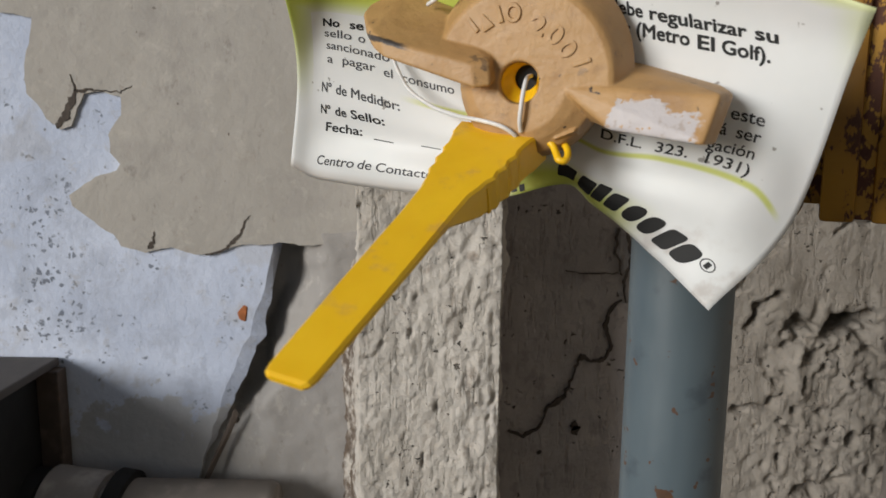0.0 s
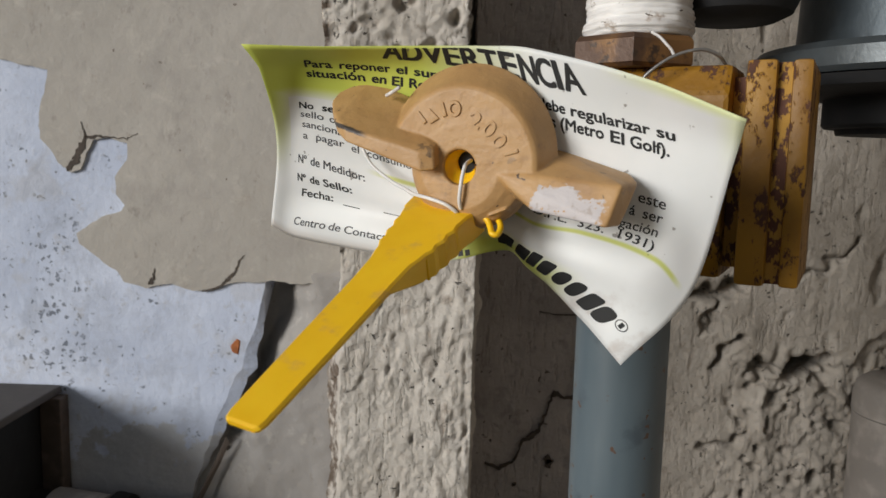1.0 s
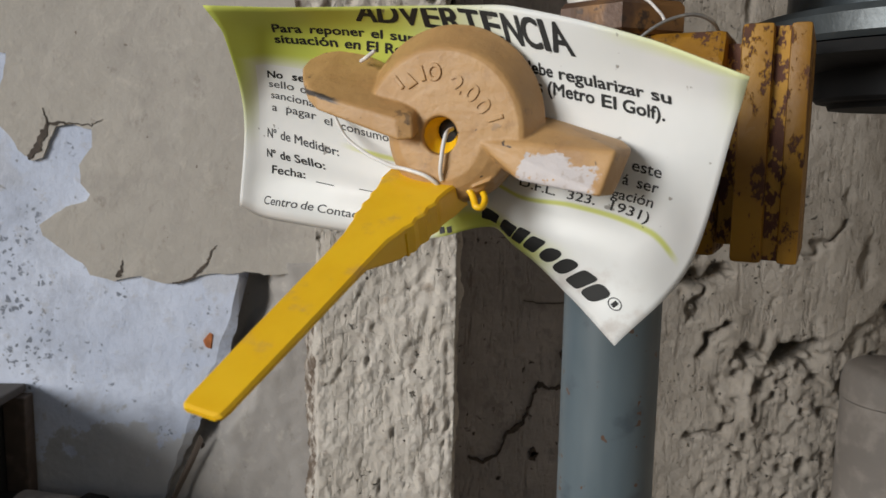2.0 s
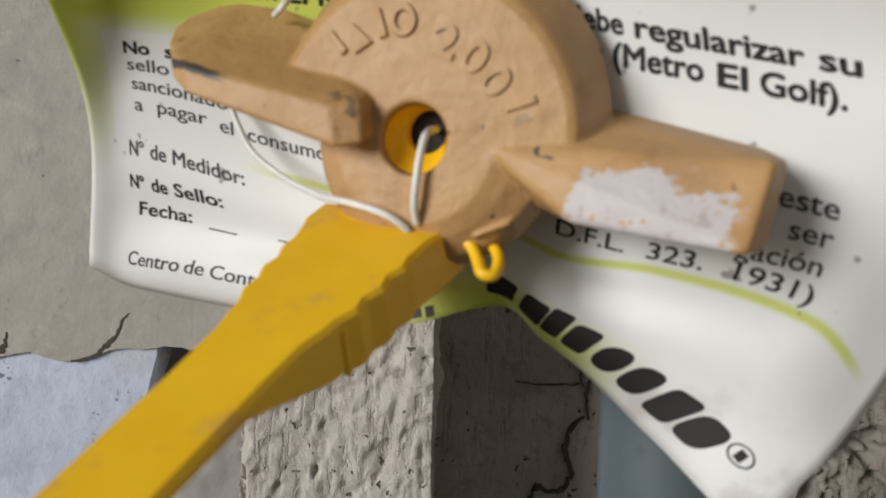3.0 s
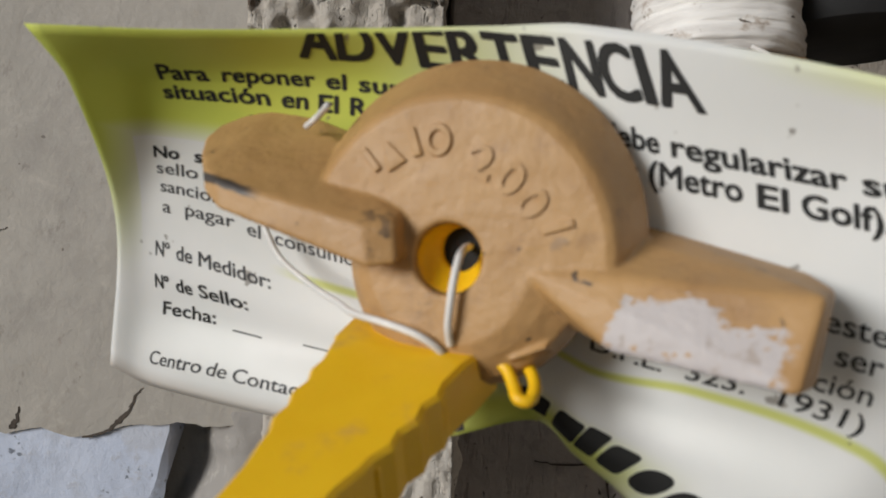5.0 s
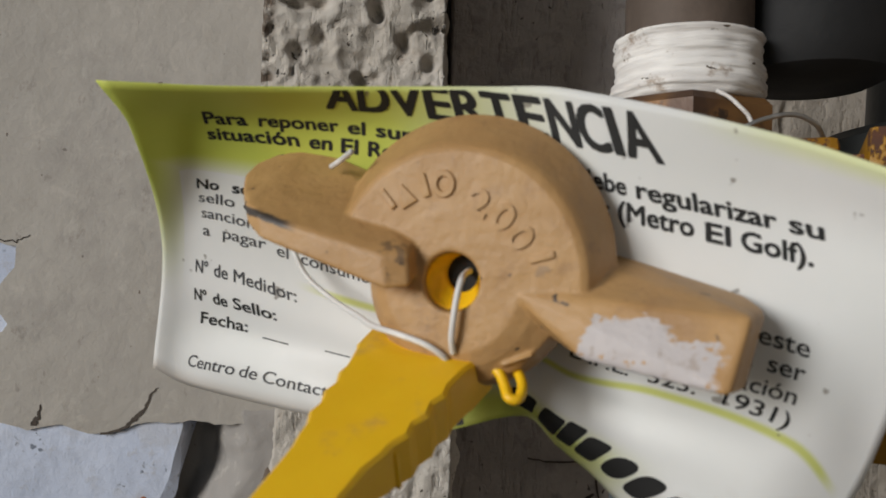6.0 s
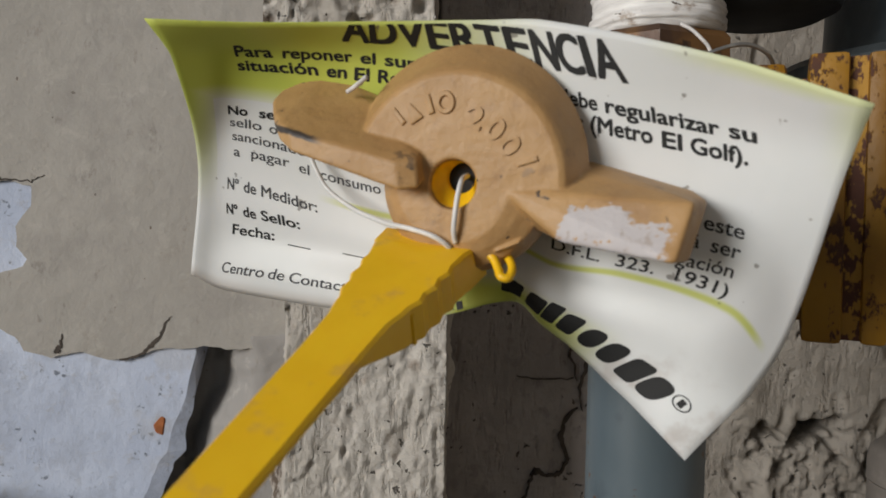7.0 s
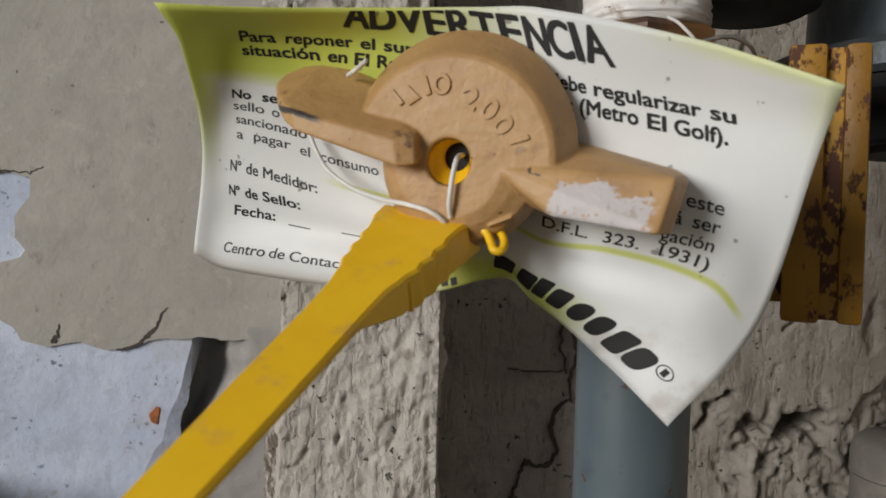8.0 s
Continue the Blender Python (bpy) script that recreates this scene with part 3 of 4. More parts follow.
def eroded():
    """Crumbling plaster beside the pillar: a thick smooth upper coat with a ragged edge, a grainy, pitted ground below it."""
    nx, nz = 300, 330
    bm = bmesh.new()
    vs = []
    across, up = [p[0] for p in COAT_EDGE], [p[1] for p in COAT_EDGE]
    for i in range(nx + 1):
        col = []
        for j in range(nz + 1):
            x, z = 0.02 + 0.30 * i / nx, 0.78 + 0.36 * j / nz
            wild = fractal(x * 55, 2.5, z * 55, 4, 0.6)
            rough = max(0, min(1, (x - 0.088) / 0.03))
            coat = max(0, min(1, 0.5 + (z - float(np.interp(x, across, up)) + 0.005 * wild) / 0.007))
            broad = fractal(x * 26 + 4, 2.0, z * 24, 3, 0.5)
            fine = fractal(x * 150, 7.0, z * 150, 4, 0.6)
            grains = max(0, min(1, (x - 0.145) / 0.02))
            pock = max(0, noise.noise(Vector((x * 190, 5.5, z * 210))) - 0.30)
            pit = max(0, noise.noise(Vector((x * 85, 1.5, z * 100))) - 0.45)
            dent = max(0, noise.noise(Vector((x * 110, 9.5, z * 60 - x * 40))) - 0.5)
            drip = 0.0035 * math.exp(-((x - 0.1745 - 0.004 * math.sin(z * 90)) / 0.004) ** 2) * max(0, min(1, (0.915 - z) / 0.006)) * max(0, min(1, (z - 0.868) / 0.006))
            bed = 0.0028 * broad + (0.0006 + 0.0013 * grains) * fine - grains * (0.014 * pock + 0.022 * pit) + drip
            skin = 0.0042 + 0.0022 * broad + 0.0005 * fine - 0.012 * dent
            d = 0.0035 + 0.0005 * fine * (1 - rough) + rough * ((1 - coat) * bed + coat * skin)
            jx, jz = x + 0.0045 * noise.noise(Vector((x * 170, 2, z * 170))), z + 0.0045 * noise.noise(Vector((x * 140, 8, z * 140)))
            for line, width, deep in CREVICES:
                gap = min(to_line(jx, jz, p, q) for p, q in zip(line, line[1:]))
                if gap < 3 * width:
                    d -= deep * math.exp(-(gap / width) ** 2)
            edge = min(i, j, nx - i, nz - j)
            col.append(bm.verts.new((x, 0.361 - (d if edge > 1 else -0.026), z)))
        vs.append(col)
    for i in range(nx):
        for j in range(nz):
            bm.faces.new((vs[i][j], vs[i + 1][j], vs[i + 1][j + 1], vs[i][j + 1]))
    return bm


tagged(part("eroded_plaster", eroded(), ROUGH, smooth=True), "crumbling lumpy plaster with pits and holes on the wall", "wall", kind="structure")



def crack(points, widths, seed, front=0.3512):
    """A crack: a thin ragged strip in the paint layer, dark to stand for the gap's shade."""
    fine, wide = [], []
    for (a, w), (b, v) in zip(zip(points, widths), zip(points[1:], widths[1:])):
        for q in range(5):
            k, j = q / 5, noise.noise_vector(Vector((a[0] * 700 + q * 0.9, seed, a[1] * 700)))
            fine.append((a[0] + (b[0] - a[0]) * k + j.x * 0.0009, a[1] + (b[1] - a[1]) * k + j.y * 0.0009))
            wide.append((w + (v - w) * k) * (1 + 0.6 * j.z))
    points, widths = fine + [points[-1]], wide + [widths[-1]]
    bm = bmesh.new()
    rows = []
    for k, ((x, z), w) in enumerate(zip(points, widths)):
        a, b = points[max(k - 1, 0)], points[min(k + 1, len(points) - 1)]
        way = Vector((b[0] - a[0], 0, b[1] - a[1])).normalized()
        side = Vector((-way.z, 0, way.x)) * w / 2
        j = noise.noise_vector(Vector((k * 1.7, seed, 3))) * 0.0006
        rows.append([bm.verts.new(Vector((x + j.x, y, z + j.y)) + side * q) for q, y in ((-1, front), (1, front), (1, front + 0.0025), (-1, front + 0.0025))])
    for a, b in zip(rows, rows[1:]):
        for q in range(4):
            bm.faces.new((a[q], a[(q + 1) % 4], b[(q + 1) % 4], b[q]))
    bm.faces.new(rows[0][::-1])
    bm.faces.new(rows[-1])
    bmesh.ops.recalc_face_normals(bm, faces=bm.faces)
    return tagged(part("trim_crack", bm, CRACK), "crack in the old plaster, its shaded gap drawn as a dark strip", "crack", kind="structure")


crack([(-0.1768, 1.0005), (-0.1725, 1.0048), (-0.1700, 1.0105), (-0.1668, 1.0158), (-0.1610, 1.0172), (-0.1545, 1.0166), (-0.1470, 1.0160), (-0.1415, 1.0185)], [0.0022, 0.0034, 0.0030, 0.0020, 0.0011, 0.0005, 0.0004, 0.0002], 1)
crack([(-0.1672, 1.0165), (-0.1684, 1.0205), (-0.1688, 1.0235)], [0.0009, 0.0005, 0.0003], 2)
crack([(-0.1115, 0.9425), (-0.1035, 0.9435), (-0.0985, 0.9475), (-0.0945, 0.9515), (-0.0925, 0.957), (-0.0895, 0.9605)], [0.0006, 0.0011, 0.0015, 0.0012, 0.0007, 0.0002], 3)
crack([(-0.137, 0.9445), (-0.1355, 0.9475), (-0.1345, 0.9525)], [0.0024, 0.0012, 0.0003], 4)
flake = thing("hanging_flake", "torn strip of paint hanging from the broken plaster", "paint flake")
part("strip", hull([(-0.1005, 0.3535, 0.866), (-0.0985, 0.353, 0.863), (-0.1045, 0.351, 0.852), (-0.1025, 0.3515, 0.853), (-0.117, 0.349, 0.828), (-0.1145, 0.3495, 0.828)]), IRON, flake)
chip = tagged(part("brick_chip", bevel(hull([(-0.0975, 0.3525, 0.914), (-0.0945, 0.3525, 0.9175), (-0.0925, 0.3525, 0.9165), (-0.0935, 0.3525, 0.9095), (-0.0965, 0.3525, 0.9105), (-0.098, 0.357, 0.912), (-0.092, 0.357, 0.919), (-0.093, 0.357, 0.908)]), 0.0004, 1), ORANGE), "orange brick fragment in the broken plaster edge", "brick fragment")
crack([(-0.1005, 0.858), (-0.1015, 0.853), (-0.1025, 0.8475)], [0.001, 0.0022, 0.0012], 7, 0.3588)
crack([(-0.0922, 0.8587), (-0.095, 0.855), (-0.0945, 0.851), (-0.0918, 0.8465)], [0.001, 0.0018, 0.0016, 0.001], 8, 0.3588)

crack([(0.0842, 0.9623), (0.0865, 0.9526), (0.0892, 0.9427), (0.0856, 0.9303), (0.0869, 0.9204)], [0.0004, 0.0012, 0.0016, 0.0011, 0.0004], 9, 0.3560)

# cracks and small holes in the smooth plaster between pillar and pipe, drawn as dark strips
crack([(0.0818, 0.9557), (0.0815, 0.944), (0.0845, 0.9338)], [0.0005, 0.0011, 0.0004], 10, 0.3558)
crack([(0.085, 0.9218), (0.0794, 0.9165), (0.0776, 0.9078), (0.081, 0.8991), (0.0779, 0.8919)], [0.0006, 0.0016, 0.0022, 0.0013, 0.0012], 11, 0.3558)
crack([(0.0779, 0.8919), (0.072, 0.8915), (0.066, 0.8935)], [0.0018, 0.0007, 0.0030], 12, 0.3558)
crack([(0.066, 0.8935), (0.0637, 0.8846), (0.0598, 0.8738)], [0.0012, 0.0005, 0.0012], 13, 0.3558)
crack([(0.0598, 0.8738), (0.0555, 0.870), (0.0514, 0.8673), (0.0483, 0.8573), (0.0398, 0.8525), (0.0327, 0.8552)], [0.0018, 0.0026, 0.0010, 0.0006, 0.0018, 0.0008], 14, 0.3558)
crack([(0.0577, 0.9352), (0.0694, 0.9339), (0.0828, 0.9346)], [0.0002, 0.00035, 0.0002], 15, 0.3558)
crack([(0.0648, 0.8598), (0.0652, 0.857), (0.0651, 0.8540)], [0.0024, 0.0040, 0.0022], 16, 0.3558)
crack([(0.0478, 0.8440), (0.0488, 0.8448)], [0.0016, 0.0012], 17, 0.3558)

# ---- pipe, valve body, nut and thread tape ----
A_TURN = 27.0
HUB = Vector((0.0163, 0.1445, 1.0098))
# the valve's own axes: x along the handle, -y out towards the viewer, z up
VALVE = Matrix.Translation(HUB) @ Matrix.Rotation(radians(-A_TURN), 4, "Z")
PIPE_X, PIPE_Y = 0.0652, 0.2


def at_valve(u, v, n):
    """A point of the valve's own space, from millimetres across, up and out."""
    return Vector((u / 1000, -n / 1000, v / 1000))


pipe = thing("gas_pipe", "grey-blue painted steel gas pipe with rust spots", "pipe", at=Matrix.Translation((PIPE_X, PIPE_Y, 0)))
sharp(part("tube", turned([(0.0134, 0.0), (0.0134, 0.3), (0.0134, 0.6), (0.0134, 0.9), (0.0134, 0.99)], n=48), PIPE, pipe, smooth=True), 40)

valve = thing("gas_valve", "ochre painted gas shut-off valve with rust patches", "valve", at=VALVE)
body = part("body", bevel(hull([at_valve(u, v, n) for u in (6, 45.5) for v, n in ((28, -62), (28, -84), (-27, -62), (-27, -84), (20, -58), (-19, -58))]), 0.0015, 2), GOLD, valve)
for u0, u1, n0 in ((49.4, 56.4, -54.5), (59.6, 64.2, -56)):
    sharp(part("flange_rib", bevel(hull([at_valve(u + (0.4 if v < 0 else 0), v, n) for u in (u0, u1) for v in (28.2, -27) for n in (n0, -88)]), 0.0011, 2), GOLD, valve))
part("flange_web", hull([at_valve(u, v, n) for u in (55, 60.5) for v in (27.6, -26.4) for n in (-57.4, -86)]), RUST, valve, "rust-eaten web between the ribs")
part("neck", hull([at_valve(u, v, n) for u in (44, 50.5) for v in (25, -24) for n in (-65, -84)]), RUST, valve)
sharp(part("plug", turned([(0.0, 0.0), (0.0085, 0.0), (0.0085, 0.05), (0.0, 0.05)], (0, 1, 0), at_valve(0, 0, -10.5), 32), YELLOW, valve, "yellow plug stem"))

union = thing("union_nut", "tarnished brass hexagonal union nut", "nut", at=Matrix.Translation((0.0638, 0.2, 1.0375)))
nut_rows = [[(r * math.cos(radians(60 * i + 18)), r * math.sin(radians(60 * i + 18)), z) for i in range(6)] for r, z in ((0.0165, 0), (0.0178, 0.001), (0.0178, 0.007), (0.0165, 0.0085))]
sharp(part("hex_body", loft(nut_rows), BRASS, union))
tape_rows, k = [], 0
for i in range(25):
    z = 0.0085 + 0.0135 * i / 24
    tape_rows.append((0.0146 + 0.00022 * math.sin(i * 2.1) + 0.0002 * math.sin(i * 5.3) + 0.0003 * math.sin(i * 0.3) - (0.002 if i in (0, 24) else 0), z))
tape = thing("thread_tape", "white sealing tape wound over a pipe thread", "tape", at=Matrix.Translation((0.0648, 0.2, 1.0375)))
part("winding", turned(tape_rows, n=72, wobble=0.055), TAPE, tape, smooth=True)

part("loose_end", tube([(0.0001, -0.0158, 0.0085), (0.0019, -0.0172, 0.0071), (0.0037, -0.0184, 0.0049), (0.0047, -0.0186, 0.0038), (0.0055, -0.0186, 0.0023)], 0.0004, 8, 5), TAPE, tape, "torn loose end of tape", smooth=True)

# ---- the tan locking handle ----
# the handle sits slightly turned on the valve's stem
HANDLE = VALVE @ Matrix.Translation((0.00064, -0.00143, 0.00105)) @ Matrix.Rotation(radians(4.8), 4, "Z") @ Matrix.Rotation(radians(1.3), 4, "Y") @ Matrix.Rotation(radians(0.9), 4, "X")
handle = thing("lock_handle", "tan painted cast locking handle with two wings and a keyhole", "valve handle", at=HANDLE)


def sleeve():
    """Upper half of the handle: a thick half-round sleeve, its back a little wider."""
    rings = []
    for n, r, cu, cv in ((-9.6, 18.5, -0.7, 2.9), (-8.8, 19.5, -0.6, 2.8), (-7.6, 19.8, -0.5, 2.5), (-1.2, 17.5, 0, 0.3), (-0.4, 17.1, 0, 0), (0, 16.3, 0, 0)):
        ring = []
        for i in range(41):
            a = radians(-4 + 155 * i / 40)
            ring.append(at_valve(cu + r * math.cos(a), cv + r * math.sin(a), n))
        for i in range(24, -1, -1):
            a = radians(-4 + 155 * i / 24)
            ring.append(at_valve(cu + 7.5 * math.cos(a), cv + 7.5 * math.sin(a), n))
        rings.append(ring)
    return loft(rings)


def hub():
    rings = []
    for n, r, cu, cv in ((-16, 13.4, -1, 0.9), (-9, 14.0, 0.4, 0.3), (-5, 13.9, 0.8, 0.2), (-2.4, 13.0, 0.7, 0.2), (-0.7, 10.8, 0.2, 0), (0.06, 9.0, 0, 0), (0.06, 3.95, 0, 0), (-0.3, 3.7, 0, 0), (-16, 3.7, 0, 0), (-16, 13.4, -1, 0.9)):
        rings.append([at_valve(cu + r * math.cos(2 * math.pi * i / 56), cv + r * math.sin(2 * math.pi * i / 56), n) for i in range(56)])
    bm = loft(rings, caps=False)
    bmesh.ops.remove_doubles(bm, verts=bm.verts, dist=1e-6)
    return bm


funnel = [[at_valve(0.3 * c + r * math.cos(math.tau * i / 36), c + r * math.sin(math.tau * i / 36), n) for i in range(36)] for n, r, c in ((-0.9, 3.62, 0), (-2.4, 3.5, 0.05), (-3.0, 2.4, 1.0), (-5, 2.4, 1.0))]
part("keyhole_liner", loft(funnel, caps=False), YELLOW, handle, "yellow liner of the keyhole", smooth=True)
# black disc gives the hole its deep shade by colour
part("keyhole_dark_disc", turned([(0.0, 0.0), (0.004, 0.0), (0.004, 0.001), (0.0, 0.001)], (0, 1, 0), at_valve(0.3, 0.9, -4.6), 24), BLACK, handle, "black disc standing in for the shade deep in the keyhole")

top = [(-26.0, 7.4, 4.2), (-29, 9.0, 2.5), (-32.5, 11.4, -1.5), (-34.8, 13.6, -5), (-34.9, 15.6, -8), (-32.8, 17.3, -10.5), (-29, 18.0, -11.5), (-23, 17.0, -12), (-17, 14.8, -12), (-6, 8, -8), (-4.6, 3.4, 3.2), (-7.6, 2.9, 4.4)]
low = [(u + 0.5, v - 2.6 - 1.7 * min(1, (u + 36) / 26), n) for u, v, n in top]
left_wing = bevel(hull([at_valve(*p) for p in top + low]), 0.0004, 1)
top = [(6.5, -0.2, -0.3), (16.8, -0.8, 0.3), (35.0, -1.6, 2), (36.6, -1.2, -6), (34.6, 0.2, -9.5), (18, 4.8, -13), (6, 6, -13)]
low = [(12, -6.5, -5), (17.5, -8.0, 2), (33.0, -9.8, 5), (34.6, -9.8, 0), (34, -8, -9), (18, -4, -12), (6, -3, -12)]
right_wing = bevel(hull([at_valve(*p) for p in top + low]), 0.0007, 2)
nub = hull([at_valve(*p) for p in ((6.4, -10.4, -3), (6.9, -9.9, -0.6), (10.6, -8.3, -0.8), (11.0, -9.0, -4), (6.9, -9.3, -2), (10.4, -7.5, -3))])


def casting(solids, grain, rounds):
    """One casting out of overlapping solids, its inner corners filled and its edges rounded; gives the finished mesh."""
    whole = bmesh.new()
    for bm in solids:
        me = bpy.data.meshes.new("solid")
        bm.to_mesh(me)
        bm.free()
        whole.from_mesh(me)
        bpy.data.meshes.remove(me)
    me = bpy.data.meshes.new("casting")
    whole.to_mesh(me)
    whole.free()
    ob = new("casting", me)
    skin = ob.modifiers.new("skin", "REMESH")
    skin.mode, skin.voxel_size, skin.use_smooth_shade = "VOXEL", grain, True
    soft = ob.modifiers.new("soft", "SMOOTH")
    soft.factor, soft.iterations = 0.5, rounds
    bpy.context.view_layer.update()
    done = bpy.data.meshes.new_from_object(ob.evaluated_get(bpy.context.evaluated_depsgraph_get()))
    bpy.data.objects.remove(ob)
    bpy.data.meshes.remove(me)
    return done


def region(c):
    """To which part of the handle a spot of the casting belongs."""
    u, v, n = c.x * 1000, c.z * 1000, -c.y * 1000
    if u > 19.6 or (v < -2 and u > 14.3):
        return "right_wing"
    if u < -14.5 or (u < -4.5 and n > 0.9):
        return "left_wing"
    if math.hypot(u, v) > 9.5 and -6 < math.degrees(math.atan2(v, u)) < 152:
        return "sleeve"
    return "hub"


cast = casting([sleeve(), hub(), left_wing, right_wing, nub], 0.00026, 2)
pieces = {}
for f in cast.polygons:
    pieces.setdefault(region(f.center), []).append(f.vertices[:])
for name, faces in sorted(pieces.items()):
    used = {v: k for k, v in enumerate(sorted({v for f in faces for v in f}))}
    bm = bmesh.new()
    vs = [bm.verts.new(cast.vertices[v].co) for v in used]
    for f in faces:
        bm.faces.new([vs[used[v]] for v in f])
    part(name, bm, ENAMEL, handle, "wing with its paint chipped to grey-white" if name == "right_wing" else "", smooth=True)
bpy.data.meshes.remove(cast)


def lettering(word, size_x, size_y, offset=0.0, shear=0.0, extrude=0.0, fat=0.0):
    """The word as a flat bmesh in millimetres, its first letter's left end at 0, standing on 0."""
    cu = bpy.data.curves.new("word", "FONT")
    cu.body, cu.shear, cu.extrude, cu.offset, cu.resolution_u = word, shear, extrude, fat, 4
    ob = new("word", cu)
    bpy.context.view_layer.update()
    me = bpy.data.meshes.new_from_object(ob.evaluated_get(bpy.context.evaluated_depsgraph_get()))
    bpy.data.objects.remove(ob)
    bpy.data.curves.remove(cu)
    bm = bmesh.new()
    bm.from_mesh(me)
    if offset:
        for dx, dy in ((-1, 0.5), (1, -0.5), (0.5, 1), (-0.5, -1)):
            first = len(bm.verts)
            bm.from_mesh(me)
            bm.verts.ensure_lookup_table()
            for v in bm.verts[first:]:
                v.co += Vector((dx * offset, dy * offset, 0.02 * (dx + 1.5 * dy)))
    bpy.data.meshes.remove(me)
    x0, x1 = min(v.co.x for v in bm.verts), max(v.co.x for v in bm.verts)
    for v in bm.verts:
        v.co = Vector(((v.co.x - x0) / (x1 - x0) * size_x, v.co.y / 0.729 * size_y, v.co.z))
    return bm


# raised marks on the sleeve: four maker's blocks and the year
def raised(bm, r, a, name):
    turn = Matrix.Translation(at_valve(r * math.cos(radians(a)), r * math.sin(radians(a)), 0)) @ Matrix.Rotation(radians(90 - a), 4, "Y")
    bmesh.ops.transform(bm, matrix=turn, verts=bm.verts)
    part(name, bm, ENAMEL, handle)


def mark(points):
    return bevel(hull([Vector((x / 1000, y, z / 1000)) for x, z in points for y in (0.0003, -0.00036)]), 0.00018, 2)


raised(mark([(-0.45, 1.5), (0.45, 1.5), (0.45, -1.5), (-0.45, -1.5)]), 13.6, 132, "raised_mark")
raised(mark([(-1.2, -1.5), (1.2, -1.5), (0.3, 1.5), (-0.3, 1.5)]), 12.6, 122, "raised_mark")
raised(mark([(-0.5, -1.5), (0.5, -1.5), (0.5, 1.6), (-0.3, 1.6)]), 12.6, 109, "raised_mark")
ring = loft([[(r * math.cos(math.tau * i / 24), y, r * 1.15 * math.sin(math.tau * i / 24)) for i in range(24)] for r, y in ((0.00165, 0.0002), (0.00145, -0.0004), (0.0009, -0.0004), (0.0007, 0.0002))], caps=False)
raised(ring, 12.3, 97, "raised_mark")
for digit, a in zip("200", (72, 52.5, 34.5)):
    bm = lettering(digit, 2.7, 3.4, 0.0, 0, 0.5, 0.03)
    for v in bm.verts:
        x, y, z = v.co
        v.co = Vector(((x - 1.35) / 1000, -0.0003 * (1 if z > 0 else -1), (y - 1.7) / 1000))
    raised(bm, 10.6, a, "raised_digit")
raised(mark([(-0.42, -1.6), (0.42, -1.6), (0.42, 1.65), (-0.42, 1.65)]), 12.0, 17.5, "raised_digit")

# ---- printed label behind the handle ----
# rows from the top edge down, each from the left edge to the right: across, up, out
SHEET = [
    [(-48.0, 26.8, 14.5), (-33.9, 26.6, 7.5), (-14.4, 27.0, -0.8), (2.7, 27.0, -5.9), (12.1, 26.3, -6.5), (38.1, 19.1, -6.6), (56.5, 11.5, -4.5)],
    [(-48.3, 21.8, 8.2), (-42.3, 23.3, 0.4), (-17.3, 21.7, -7.4), (3.7, 17.8, -10.4), (14.1, 14.3, -9.7), (42.3, 7.6, -11.9), (54.2, 4.1, -10.0)],
    [(-55.3, 5.4, -5.7), (-49.0, 6.4, -8.3), (-21.6, -1.1, -14.7), (1.4, -5.0, -15.4), (12.5, -9.4, -14.6), (39.8, -15.6, -13.0), (46.5, -23.7, -18.4)],
    [(-63.3, -16.8, -12.6), (-56.0, -20.1, -15.8), (-12.9, -21.8, -12.6), (3.7, -18.5, -15.1), (8.9, -22.2, -15.4), (23.0, -31.8, -15.9), (34.2, -39.8, -10.9)],
]
ACROSS = (0, 12, 36.7, 57.3, 67.5, 99.5, 112)
DOWN = (0, 22, 47)


def top_of(s):
    return -6 - 6.7 * max(0, min(1, (s - 12) / 53))


def between(keys, value):
    for i in range(len(keys) - 1):
        if value <= keys[i + 1] or i == len(keys) - 2:
            return i, (value - keys[i]) / (keys[i + 1] - keys[i])


def smooth_line(points, keys, value):
    """The place at value on the smooth line that passes the points at the keys."""
    i, a = between(keys, value)
    pts = [Vector(p) for p in points]
    h = keys[i + 1] - keys[i]

    def slope(k):
        if k == 0 or k == len(pts) - 1:
            j = min(k, len(pts) - 2)
            return (pts[j + 1] - pts[j]) / (keys[j + 1] - keys[j])
        return (pts[k + 1] - pts[k - 1]) / (keys[k + 1] - keys[k - 1])

    b, c, m, n = pts[i], pts[i + 1], slope(i) * h, slope(i + 1) * h
    return b * (2 * a ** 3 - 3 * a * a + 1) + m * (a ** 3 - 2 * a * a + a) + c * (3 * a * a - 2 * a ** 3) + n * (a ** 3 - a * a)


